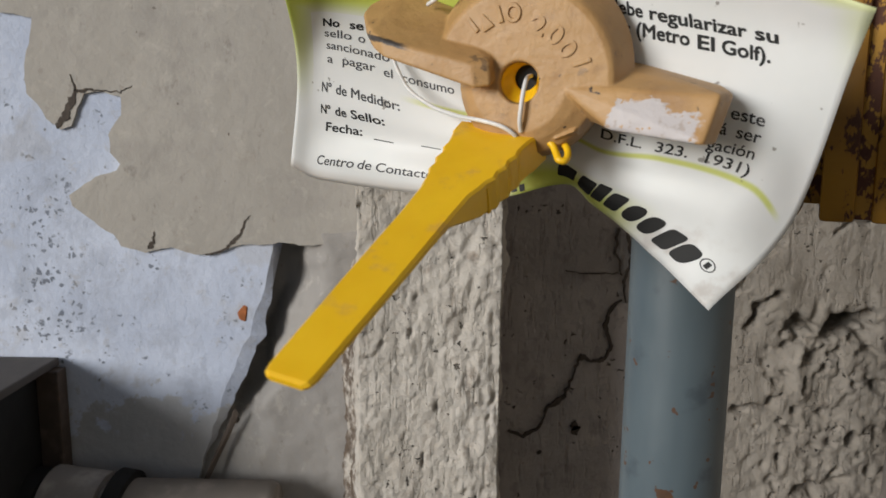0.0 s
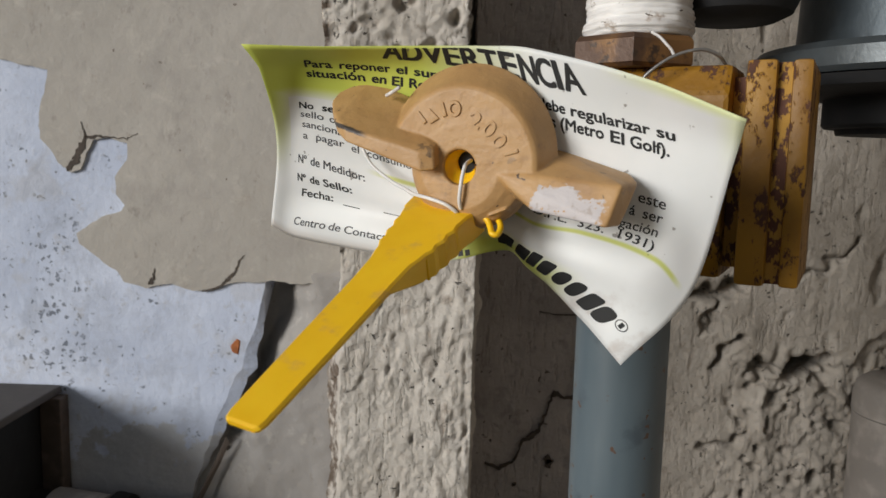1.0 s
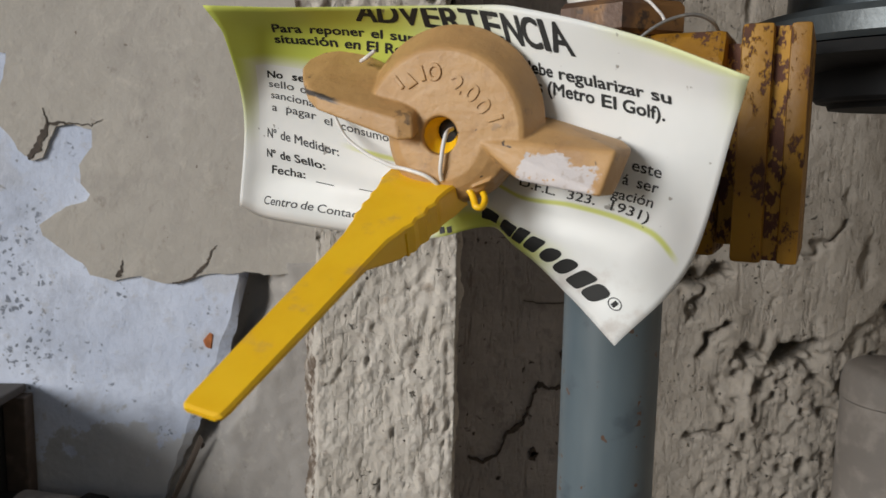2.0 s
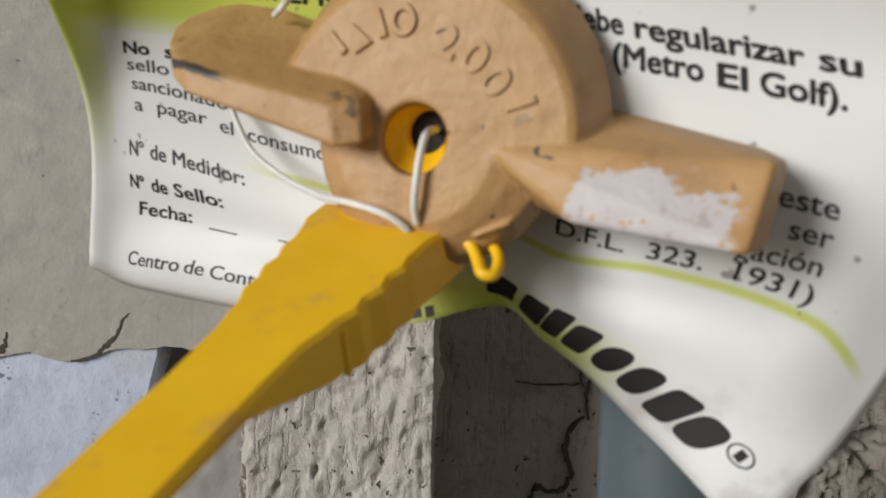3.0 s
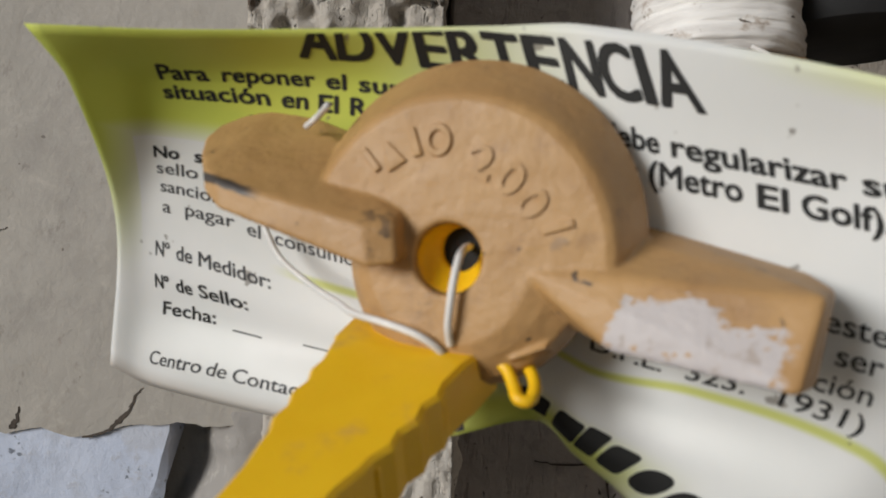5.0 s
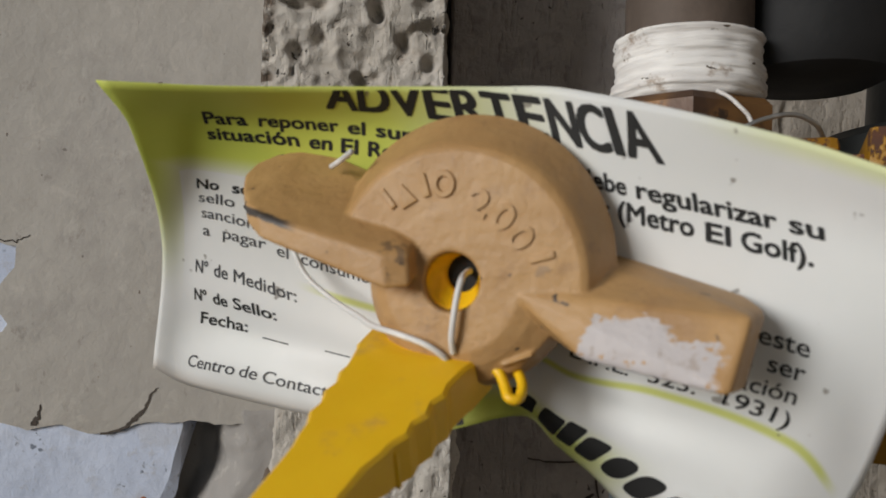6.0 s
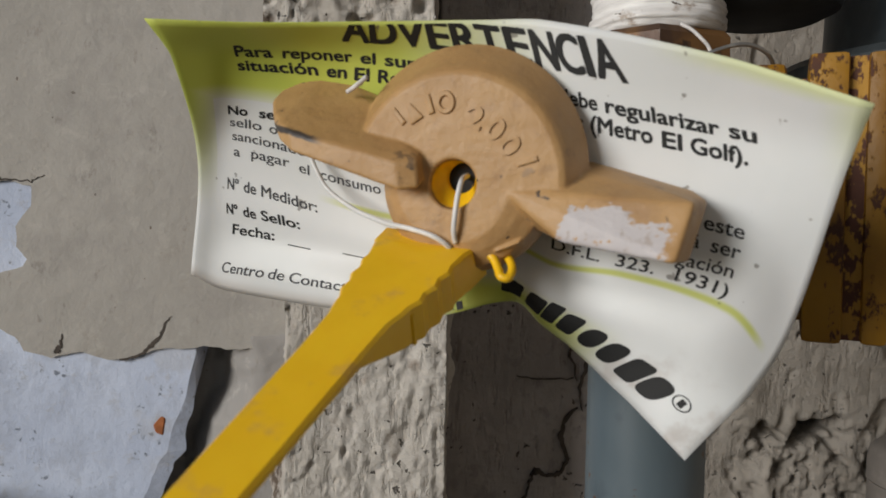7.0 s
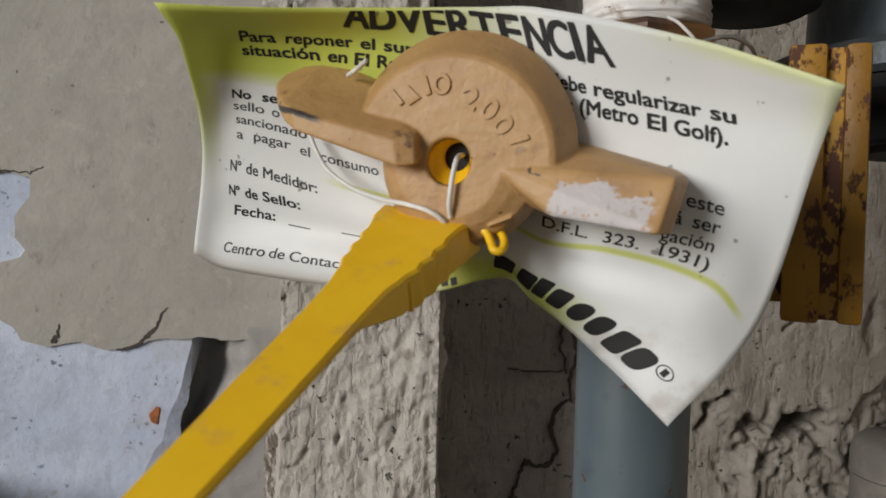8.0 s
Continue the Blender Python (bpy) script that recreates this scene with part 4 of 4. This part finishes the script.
def on_sheet(s, t, lift=0.0):
    """The place of the point s mm across and t mm below the first printed line, lifted off the sheet."""
    def spot(s, t):
        p = smooth_line([smooth_line(row, ACROSS, s) for row in SHEET], (top_of(s), *DOWN), t)
        # soft ripples: a trough low on the left side, a swell across the right
        left = max(0, min(1, (50 - s) / 15)) * max(0, min(1, (s - 3) / 12)) ** 2
        right = max(0, min(1, (s - 62) / 12))
        p.z -= 1.1 * left * math.exp(-((t - 34.5 - 0.05 * s) / 3.4) ** 2)
        p.z += 0.8 * left * math.exp(-((t - 42.5) / 3.0) ** 2)
        p.z -= 0.6 * right * math.exp(-((t - 27 + 0.08 * (s - 85)) / 4.0) ** 2) - 0.4 * right * math.exp(-((t - 33) / 4.0) ** 2)
        # the foot of the sheet curls back under the handle
        k = max(0, min(1, (s - 50) / 8)) * max(0, min(1, (98 - s) / 20))
        p.z -= 3.2 * k * max(0, (t - 38.5) / 8.5) ** 2
        return p
    p = spot(s, t)
    if lift:
        e = 0.2
        normal = (spot(s + e, t) - p).cross(spot(s, t - e) - p).normalized()
        p = p + normal * lift
    return at_valve(*p)


label = thing("warning_label", "curled white and green printed warning label held behind the handle", "label", at=VALVE)


def sheet():
    bm = bmesh.new()
    uv = bm.loops.layers.uv.new("UVMap")
    nx, ny = 84, 48
    grids, where = [], {}
    for lift in (0.0, -0.16):
        g = []
        for i in range(nx + 1):
            s = 112 * i / nx
            col = []
            for j in range(ny + 1):
                t = top_of(s) + (47 - top_of(s)) * j / ny
                v = bm.verts.new(on_sheet(s, t, lift) if lift else on_sheet(s, t))
                where[v] = (s / 100, t / 100)
                col.append(v)
            g.append(col)
        grids.append(g)
    a, b = grids
    for i in range(nx):
        for j in range(ny):
            bm.faces.new((a[i][j], a[i][j + 1], a[i + 1][j + 1], a[i + 1][j]))
            bm.faces.new((b[i][j], b[i + 1][j], b[i + 1][j + 1], b[i][j + 1]))
    rim = [(i, 0) for i in range(nx)] + [(nx, j) for j in range(ny)] + [(i, ny) for i in range(nx, 0, -1)] + [(0, j) for j in range(ny, 0, -1)]
    for k, (i, j) in enumerate(rim):
        i2, j2 = rim[(k + 1) % len(rim)]
        bm.faces.new((a[i][j], a[i2][j2], b[i2][j2], b[i][j]))
    for f in bm.faces:
        for l in f.loops:
            l[uv].uv = where[l.vert]
    return bm


part("paper_sheet", sheet(), LABEL, label, smooth=True)


def printed(word, s, t, width, height, bold=0.0, shear=0.0, ink=INK, name="printed_word", fall=0.0):
    bm = lettering(word, width, height, bold, shear)
    for v in bm.verts:
        v.co.x, v.co.y = v.co.x + s, t + fall * v.co.x / width - v.co.y
    bmesh.ops.subdivide_edges(bm, edges=[e for e in bm.edges if e.calc_length() > 1.2], cuts=2)
    bmesh.ops.triangulate(bm, faces=bm.faces)
    for k, v in enumerate(bm.verts):
        v.co = on_sheet(v.co.x, v.co.y, 0.07 + 0.02 * v.co.z)
    return part(name, bm, ink, label)


def printed_letters(word, s, t, width, height, weight, name):
    """The word, each letter a part of its own, cut where the top of the sheet turns away."""
    whole = lettering(word, width, height)
    while whole.verts:
        whole.verts.ensure_lookup_table()
        island, todo = set(), [whole.verts[0]]
        while todo:
            v = todo.pop()
            if v not in island:
                island.add(v)
                todo += [e.other_vert(v) for e in v.link_edges]
        one, faces = bmesh.new(), {f for v in island for f in v.link_faces}
        for k, (dx, dy) in enumerate(((0, 0), (-1, 0.4), (1, -0.4), (-0.6, -0.6), (0.6, 0.6))):
            made = {v: one.verts.new((v.co.x + s + dx * weight, t - v.co.y - dy * weight, 0.3 * k)) for v in island}
            for f in faces:
                one.faces.new([made[v] for v in f.verts])
        bmesh.ops.delete(whole, geom=list(island), context="VERTS")
        low, high = Vector((12, -6 + 0.5, 0)), Vector((65, -12.7 + 0.5, 0))
        way = (high - low).normalized()
        bmesh.ops.bisect_plane(one, geom=one.verts[:] + one.edges[:] + one.faces[:], plane_co=low, plane_no=Vector((way.y, -way.x, 0)), clear_outer=True)
        if not one.faces:
            one.free()
            continue
        bmesh.ops.subdivide_edges(one, edges=[e for e in one.edges if e.calc_length() > 1.2], cuts=2)
        bmesh.ops.triangulate(one, faces=one.faces)
        for v in one.verts:
            v.co = on_sheet(v.co.x, v.co.y, 0.07 + 0.02 * v.co.z)
        part(name, one, INK, label)
    whole.free()


TITLE = [("A", 30.7, 35.2), ("D", 35.7, 40.2), ("V", 40.5, 45.4), ("E", 46.1, 49.7), ("R", 50.4, 54.7), ("T", 54.9, 58.9), ("E", 59.8, 63.3), ("N", 64.2, 68.0), ("C", 68.5, 72.6), ("I", 73.3, 74.4), ("A", 75.2, 80.1)]
for letter, start, end in TITLE:
    printed_letters(letter, start, -4.2 - 0.02 * (start - 30.7), end - start, 6.4, 0.27, "title_letter")
BOLD = 0.03
# every word: where it starts and ends across, its foot line, height, weight, slant, ink, fall of its foot line
WORDS = [
    ("Para", 11.9, 19.4, 0.05, 2.15, BOLD, -0.35, INK, 0), ("reponer", 20.7, 32.3, 0.05, 2.15, BOLD, -0.15, INK, 0), ("el", 33.6, 36.2, 0.1, 2.15, BOLD, 0, INK, 0), ("sumi", 37.7, 45.6, 0.1, 2.15, BOLD, 0, INK, 0),
    ("situación", 13.2, 27.0, 2.85, 2.15, BOLD, -0.2, INK, 0), ("en", 28.2, 31.5, 2.9, 2.15, BOLD, 0, INK, 0), ("El", 32.7, 35.2, 3.0, 2.15, BOLD, 0, INK, 0), ("Re", 36.6, 40.4, 3.0, 2.15, BOLD, 0, INK, 0),
    ("debe", 67.2, 73.8, 0.1, 2.3, BOLD, 0, INK, 0), ("regularizar", 75.1, 94.1, 0.1, 2.3, BOLD, 0, INK, 0), ("su", 95.5, 99.8, 0.05, 2.3, BOLD, 0, INK, 0),
    ("s", 69.6, 71.3, 3.3, 2.3, BOLD, 0, INK, 0), ("(Metro", 72.4, 83.0, 3.15, 2.3, BOLD, 0, INK, 0), ("El", 84.5, 87.9, 3.3, 2.3, BOLD, 0, INK, 0), ("Golf).", 89.2, 98.4, 3.35, 2.3, BOLD, 0, INK, 0),
    ("No", 11.2, 15.1, 12.85, 2.0, BOLD, 0, INK, -0.2), ("se", 17.2, 20.1, 12.55, 2.0, BOLD, 0, INK, -0.2), ("e", 22.0, 23.3, 12.3, 2.0, BOLD, 0, INK, 0),
    ("sello", 11.5, 17.6, 15.5, 2.0, 0.008, 0, GREYINK, -0.3), ("o", 19.0, 20.4, 15.2, 2.0, 0.008, 0, GREYINK, 0), ("el", 21.5, 23.6, 15.1, 2.0, 0.008, 0, GREYINK, 0),
    ("sancionado", 11.9, 25.2, 18.45, 2.0, 0.008, 0, GREYINK, -0.6),
    ("a", 12.1, 13.4, 21.6, 2.0, 0.008, 0, GREYINK, 0), ("pagar", 15.6, 22.4, 21.3, 2.0, 0.008, 0, GREYINK, -0.4), ("el", 24.0, 25.7, 21.2, 2.0, 0.008, 0, GREYINK, 0), ("consumo", 27.5, 37.7, 21.2, 2.0, 0.008, 0, GREYINK, -0.4),
    ("este", 91.7, 98.4, 13.1, 2.1, 0.01, 0, INK, 0), ("á", 90.1, 91.5, 15.95, 2.1, 0.01, 0, INK, 0), ("ser", 93.4, 98.3, 15.95, 2.1, 0.01, 0, INK, -0.1), ("gación", 88.3, 98.0, 19.1, 2.1, 0.01, 0, INK, -0.4),
    ("D.F.L.", 66.5, 75.4, 21.6, 2.2, 0.012, 0, INK, 0), ("323.", 78.3, 85.2, 21.6, 2.2, 0.012, 0, INK, 0), ("1931)", 89.0, 98.3, 21.75, 2.2, 0.012, 0, INK, 0.1),
    ("Nº", 10.8, 13.2, 28.1, 2.2, 0.015, 0, GREYINK, 0), ("de", 14.2, 16.5, 28.1, 2.2, 0.015, 0, GREYINK, 0), ("Medidor:", 17.4, 26.5, 28.1, 2.2, 0.015, 0, GREYINK, 0.1),
    ("Nº", 10.6, 12.9, 32.6, 1.9, 0.022, 0, INK, 0), ("de", 13.9, 16.2, 32.6, 1.9, 0.022, 0, INK, 0), ("Sello:", 17.1, 23.3, 32.55, 1.9, 0.022, 0, INK, -0.05),
    ("Fecha:", 11.8, 18.9, 36.2, 1.9, 0.022, 0, INK, -0.3),
    ("Centro", 10.5, 18.0, 43.5, 2.1, 0.006, 0.25, GREYINK, -0.5), ("de", 18.6, 20.9, 43.0, 2.1, 0.006, 0.25, GREYINK, -0.1), ("Contactos", 21.6, 31.2, 43.0, 2.1, 0.006, 0.25, GREYINK, 0.1),
]
for word, start, end, foot, height, weight, slant, ink, fall in WORDS:
    printed(word, start, foot, end - start, height, weight, slant, ink, "printed_word", fall)


def bar(s, t, width, height, lean=0.0, ink=INK, name="printed_bar"):
    bm = bmesh.new()
    k = max(2, int(width / 1.0) + 1)
    rows = []
    for j in range(4):
        y = height * j / 3
        rows.append([bm.verts.new(on_sheet(s + lean * y + width * i / k, t - y, 0.07)) for i in range(k + 1)])
    for a, b in zip(rows, rows[1:]):
        for i in range(k):
            bm.faces.new((a[i], a[i + 1], b[i + 1], b[i]))
    return part(name, bm, ink, label)


bar(20.9, 36.25, 3.3, 0.22)
bar(28.8, 35.75, 3.2, 0.22)
bar(43.2, 46.2, 1.4, 1.9, 0.2, GREYINK)
bar(45.2, 46.5, 1.4, 1.9, 0.2, GREYINK)


def emblem(s, t, width, height, lean, power):
    """One plain block of the maker's emblem, rounded by power."""
    bm = bmesh.new()
    rows = []
    for k in range(1, 6):
        row = []
        for i in range(24):
            a = math.tau * i / 24
            x = math.copysign(abs(math.cos(a)) ** (2 / power), math.cos(a)) * width / 2 * k / 5
            y = math.copysign(abs(math.sin(a)) ** (2 / power), math.sin(a)) * height / 2 * k / 5
            row.append(bm.verts.new(on_sheet(s + x + lean * y, t - y, 0.09)))
        rows.append(row)
    for a, b in zip(rows, rows[1:]):
        for i in range(24):
            bm.faces.new((a[i], a[(i + 1) % 24], b[(i + 1) % 24], b[i]))
    bm.faces.new(rows[0])
    bmesh.ops.recalc_face_normals(bm, faces=bm.faces)
    return part("printed_emblem", bm, INK, label)


for across, down, wide, tall, power in ((59.5, 40.2, 5.6, 6.0, 8), (65.6, 40.0, 5.4, 7.0, 6), (70.4, 39.6, 4.8, 7.6, 8), (76.0, 40.2, 6.4, 6.8, 5), (83.4, 40.8, 7.2, 6.0, 2.4), (90.4, 41.4, 6.6, 5.8, 2.8), (97.4, 41.8, 6.2, 5.6, 5), (102.6, 41.9, 4.6, 5.2, 3)):
    emblem(across, down, 0.87 * wide, tall, 0.25, power)


def printed_ring(s, t, r, w):
    bm = bmesh.new()
    rows = [[bm.verts.new(on_sheet(s + q * math.cos(math.tau * i / 28), t + q * math.sin(math.tau * i / 28), 0.07)) for i in range(28)] for q in (r, r - w)]
    for i in range(28):
        bm.faces.new((rows[0][i], rows[0][(i + 1) % 28], rows[1][(i + 1) % 28], rows[1][i]))
    bmesh.ops.recalc_face_normals(bm, faces=bm.faces)
    return part("printed_ring", bm, INK, label)


printed_ring(106.6, 40.4, 1.4, 0.22)
bar(106.15, 41.2, 0.9, 1.5, 0, INK)

# ---- yellow flag seal hung on its wire ----
L_WAY = Vector((-0.4185, -0.7937, -0.4416)).normalized()
W_WAY = Vector((0.90, -0.42, -0.11))
W_WAY = (W_WAY - L_WAY * W_WAY.dot(L_WAY)).normalized()
F_WAY = L_WAY.cross(W_WAY).normalized()
SEAL = Matrix((W_WAY, L_WAY, F_WAY)).transposed().to_4x4()
SEAL.translation = Vector((0.0131, 0.147, 1.0028))
seal = thing("flag_seal", "yellow plastic flag seal with a long smudged tab", "seal", at=SEAL)


def seal_body():
    """Sections along the seal: distance, half width, shift across, top, bottom."""
    rows = [(-2.4, 8.5, -0.3, -1.2, -6.8), (-2.0, 8.8, -0.3, -0.8, -7.0), (3.2, 8.0, -0.2, 0.15, -7.0), (3.8, 7.7, -0.1, 0.2, -6.9), (7.5, 7.05, 0, 0.1, -6.8), (9.3, 7.3, 0.05, 0.1, -6.7), (11.2, 6.55, 0.1, 0.1, -6.6), (13.3, 6.95, 0.1, 0.1, -6.5), (15.2, 6.15, 0.1, 0.1, -6.45), (17.2, 6.4, 0.1, 0.1, -6.4), (19.2, 5.5, 0.1, 0.1, -6.1), (20.8, 5.35, 0.1, 0.1, -5.9), (23.5, 4.7, 0, 0.1, -5.2), (28, 4.5, 0, 0.05, -3.2), (31, 4.4, 0, 0.0, -1.9), (40, 4.3, 0, 0.0, -1.65), (50, 4.15, 0, 0.0, -1.6), (67.6, 3.75, 0, 0.0, -1.5), (69.0, 3.5, 0, -0.1, -1.4), (69.6, 2.9, 0, -0.35, -1.2)]
    rings = []
    for y, w, c, a, b in rows:
        r = 0.45
        ring = [(c - w, a - r), (c - w + r, a), (c + w - r, a), (c + w, a - r), (c + w, b + r), (c + w - r, b), (c - w + r, b), (c - w, b + r)]
        rings.append([(x / 1000, y / 1000, z / 1000) for x, z in ring])
    return loft(rings)


sharp(part("tab", seal_body(), YELLOW, seal, "long flat yellow tab"), 14)
for k in range(8):
    y = 8.0 + 1.5 * k
    w = 6.9 - 0.11 * (y - 8)
    part("grip_ridge", bevel(hull([(x / 1000, yy / 1000, z / 1000) for x in (w - 0.6, w + 0.15) for yy in (y, y + 0.75) for z in (-1.2, -6.3)]), 0.00015, 1), YELLOW, seal)
ring_at = [(6.4, 1.6, -0.9), (8.6, 0.4, -1.0), (10.6, 0.7, -1.7), (12.0, 2.2, -2.6), (12.9, 3.5, -3.0), (14.0, 3.2, -3.2), (13.9, 1.2, -2.8), (12.6, -0.8, -2.4), (10.4, -2.1, -2.2), (7.6, -1.9, -2.4), (6.4, -1.4, -2.6)]
part("hook", tube([Vector(p) / 1000 for p in ring_at], 0.00068, 10), YELLOW, seal, "small yellow doubled loop", smooth=True)

# ---- wires ----
wire = thing("seal_wire", "thin white coated wire threaded through the handle and seal", "wire", at=HANDLE)
part("strand", tube([at_valve(1.0, 1.4, -4.4), at_valve(1.1, 1.0, -2), at_valve(1.5, 0.2, 0.4), at_valve(1.35, -1.6, 1.1), at_valve(1.15, -3.7, 1.3), at_valve(0.9, -6.8, 1.2), at_valve(0.9, -8.8, 0.2)], 0.00042), WIRE, wire, smooth=True)
part("strand", tube([at_valve(-32, 5, -13), at_valve(-30.2, 1.7, -12.8), at_valve(-27.6, -1.6, -12.5), at_valve(-21.8, -4.7, -11), at_valve(-15.4, -6.0, -6), at_valve(-11.2, -6.5, -1.4), at_valve(-6.4, -7.0, 0.9), at_valve(-2.5, -7.9, 1.3), at_valve(-0.4, -9.2, 0.6), at_valve(0.2, -10.4, -0.6)], 0.00042), WIRE, wire, smooth=True)
part("strand", tube([at_valve(-21.5, 15.0, -7.0), at_valve(-19.2, 15.6, -5.2), at_valve(-15.8, 16.5, -2.0)], 0.00042), WIRE, wire, smooth=True)
loop = thing("steel_wire_loop", "thin grey steel wire bent over the valve top", "wire")
part("strand", tube([(0.062, 0.182, 1.031), (0.0633, 0.181, 1.0347), (0.0694, 0.18, 1.0393), (0.0764, 0.18, 1.0413), (0.0815, 0.181, 1.04), (0.0848, 0.184, 1.0375)], 0.00045), STEEL, loop, smooth=True)

# ---- regulator beyond the valve ----
reg = thing("gas_regulator", "grey cast gas regulator dome with black lower body", "regulator", at=Matrix.Translation((0.161, 0.225, -0.0052)))
sharp(part("dome", turned([(0.0, 1.12), (0.02, 1.118), (0.036, 1.10), (0.0385, 1.07), (0.039, 1.053), (0.0, 1.053)], n=56), ZINC, reg), 40)
sharp(part("flange", turned([(0.0, 1.0525), (0.050, 1.0525), (0.0515, 1.0505), (0.0515, 1.0455), (0.050, 1.044), (0.0, 1.044)], n=64), PALEZINC, reg, "pale rim"), 30)
sharp(part("lower_body", turned([(0.0, 1.0435), (0.0505, 1.0435), (0.049, 1.0405), (0.0295, 1.0385), (0.0295, 1.0305), (0.0285, 1.0295), (0.0255, 1.0292), (0.025, 1.0275), (0.0, 1.0275)], n=56), BLACK, reg, "black lower body"), 30)
elbow = thing("black_fitting", "black threaded pipe fitting above the tape", "fitting", at=Matrix.Translation((0.0925, 0.206, 0)))
sharp(part("barrel", turned([(0.0, 1.0525), (0.012, 1.0525), (0.016, 1.0545), (0.018, 1.059), (0.018, 1.075), (0.0, 1.075)], n=40), BLACK, elbow), 30)
for k in range(4):
    part("thread", turned([(0.0165, 0.0), (0.0175, 0.0008), (0.0175, 0.0018), (0.0165, 0.0026)], at=(0, 0, 1.0755 + 0.004 * k), n=40), BRASS, elbow, smooth=True)
part("core", turned([(0.0, 1.075), (0.0165, 1.075), (0.0165, 1.11), (0.0, 1.11)], n=40), BLACK, elbow)
stem = thing("riser_pipe", "dark short riser pipe above the tape", "pipe", at=Matrix.Translation((0.0648, 0.2, 0)))
sharp(part("tube", turned([(0.0, 1.058), (0.0125, 1.058), (0.0125, 1.3), (0.0, 1.3)], n=40), IRON, stem))

# ---- lower pipe stub, box and floor-level pipes ----
stub = thing("grey_pipe_stub", "dusty grey pipe end with a rounded cap", "pipe", at=Matrix.Translation((0.233, 0.338, 0)))
sharp(part("tube", turned([(0.0, 0.0), (0.0235, 0.0), (0.0235, 0.894), (0.0, 0.894)], n=48), GREYPIPE, stub), 50)
sharp(part("end_cap", turned([(0.0, 0.8945), (0.0239, 0.8945), (0.0239, 0.903), (0.0227, 0.908), (0.019, 0.911), (0.0, 0.912)], n=48), GREYPIPE, stub, "rounded end cap"), 50)
meter = thing("metal_box", "dark rusted open metal box against the wall", "box", at=Matrix.Translation((-0.2, 0.352, 0.89)))
part("top_plate", bevel(hull([(x, y, z) for x in (-0.3, 0.016) for y in (0, -0.085) for z in (-0.003, 0.001)]), 0.0008, 2), DUSTY, meter, "dusty top plate")
# black sheet stands in for the shade inside the box's open side
part("dark_side_sheet", hull([(x, y, z) for x in (0.006, 0.0085) for y in (-0.0005, -0.083) for z in (-0.25, -0.0035)]), BLACK, meter, "black sheet standing in for the shade in the open side")
part("corner_post", bevel(hull([(x, y, z) for x in (0.0088, 0.0195) for y in (-0.0005, -0.009) for z in (-0.25, -0.0035)]), 0.0008, 2), IRON, meter, "rusted corner post")
low = thing("floor_pipe", "dusty horizontal pipe running along the wall", "pipe", at=Matrix.Translation((-0.1, 0.335, 0.8205)))
sharp(part("tube", turned([(0.0, 0.0), (0.014, 0.0), (0.016, 0.003), (0.016, 0.3), (0.0, 0.3)], (-1, 0, 0), (0.023, 0, 0), 40), GREYPIPE, low), 50)
sharp(part("sleeve", turned([(0.0165, 0.0), (0.0188, 0.0006), (0.0188, 0.0265), (0.0165, 0.0272)], (-1, 0.06, 0.10), (-0.0575, 0, 0), 40), PALEDUST, low, "pale grey sleeve"), 40)
for along in (-0.047, -0.0865):
    sharp(part("strap", turned([(0.0165, 0.0), (0.0196, 0.0004), (0.0196, 0.0078), (0.0165, 0.0084)], (-1, 0.06, 0.16), (along, 0, 0), 40), BLACK, low, "black clamp strap"), 40)
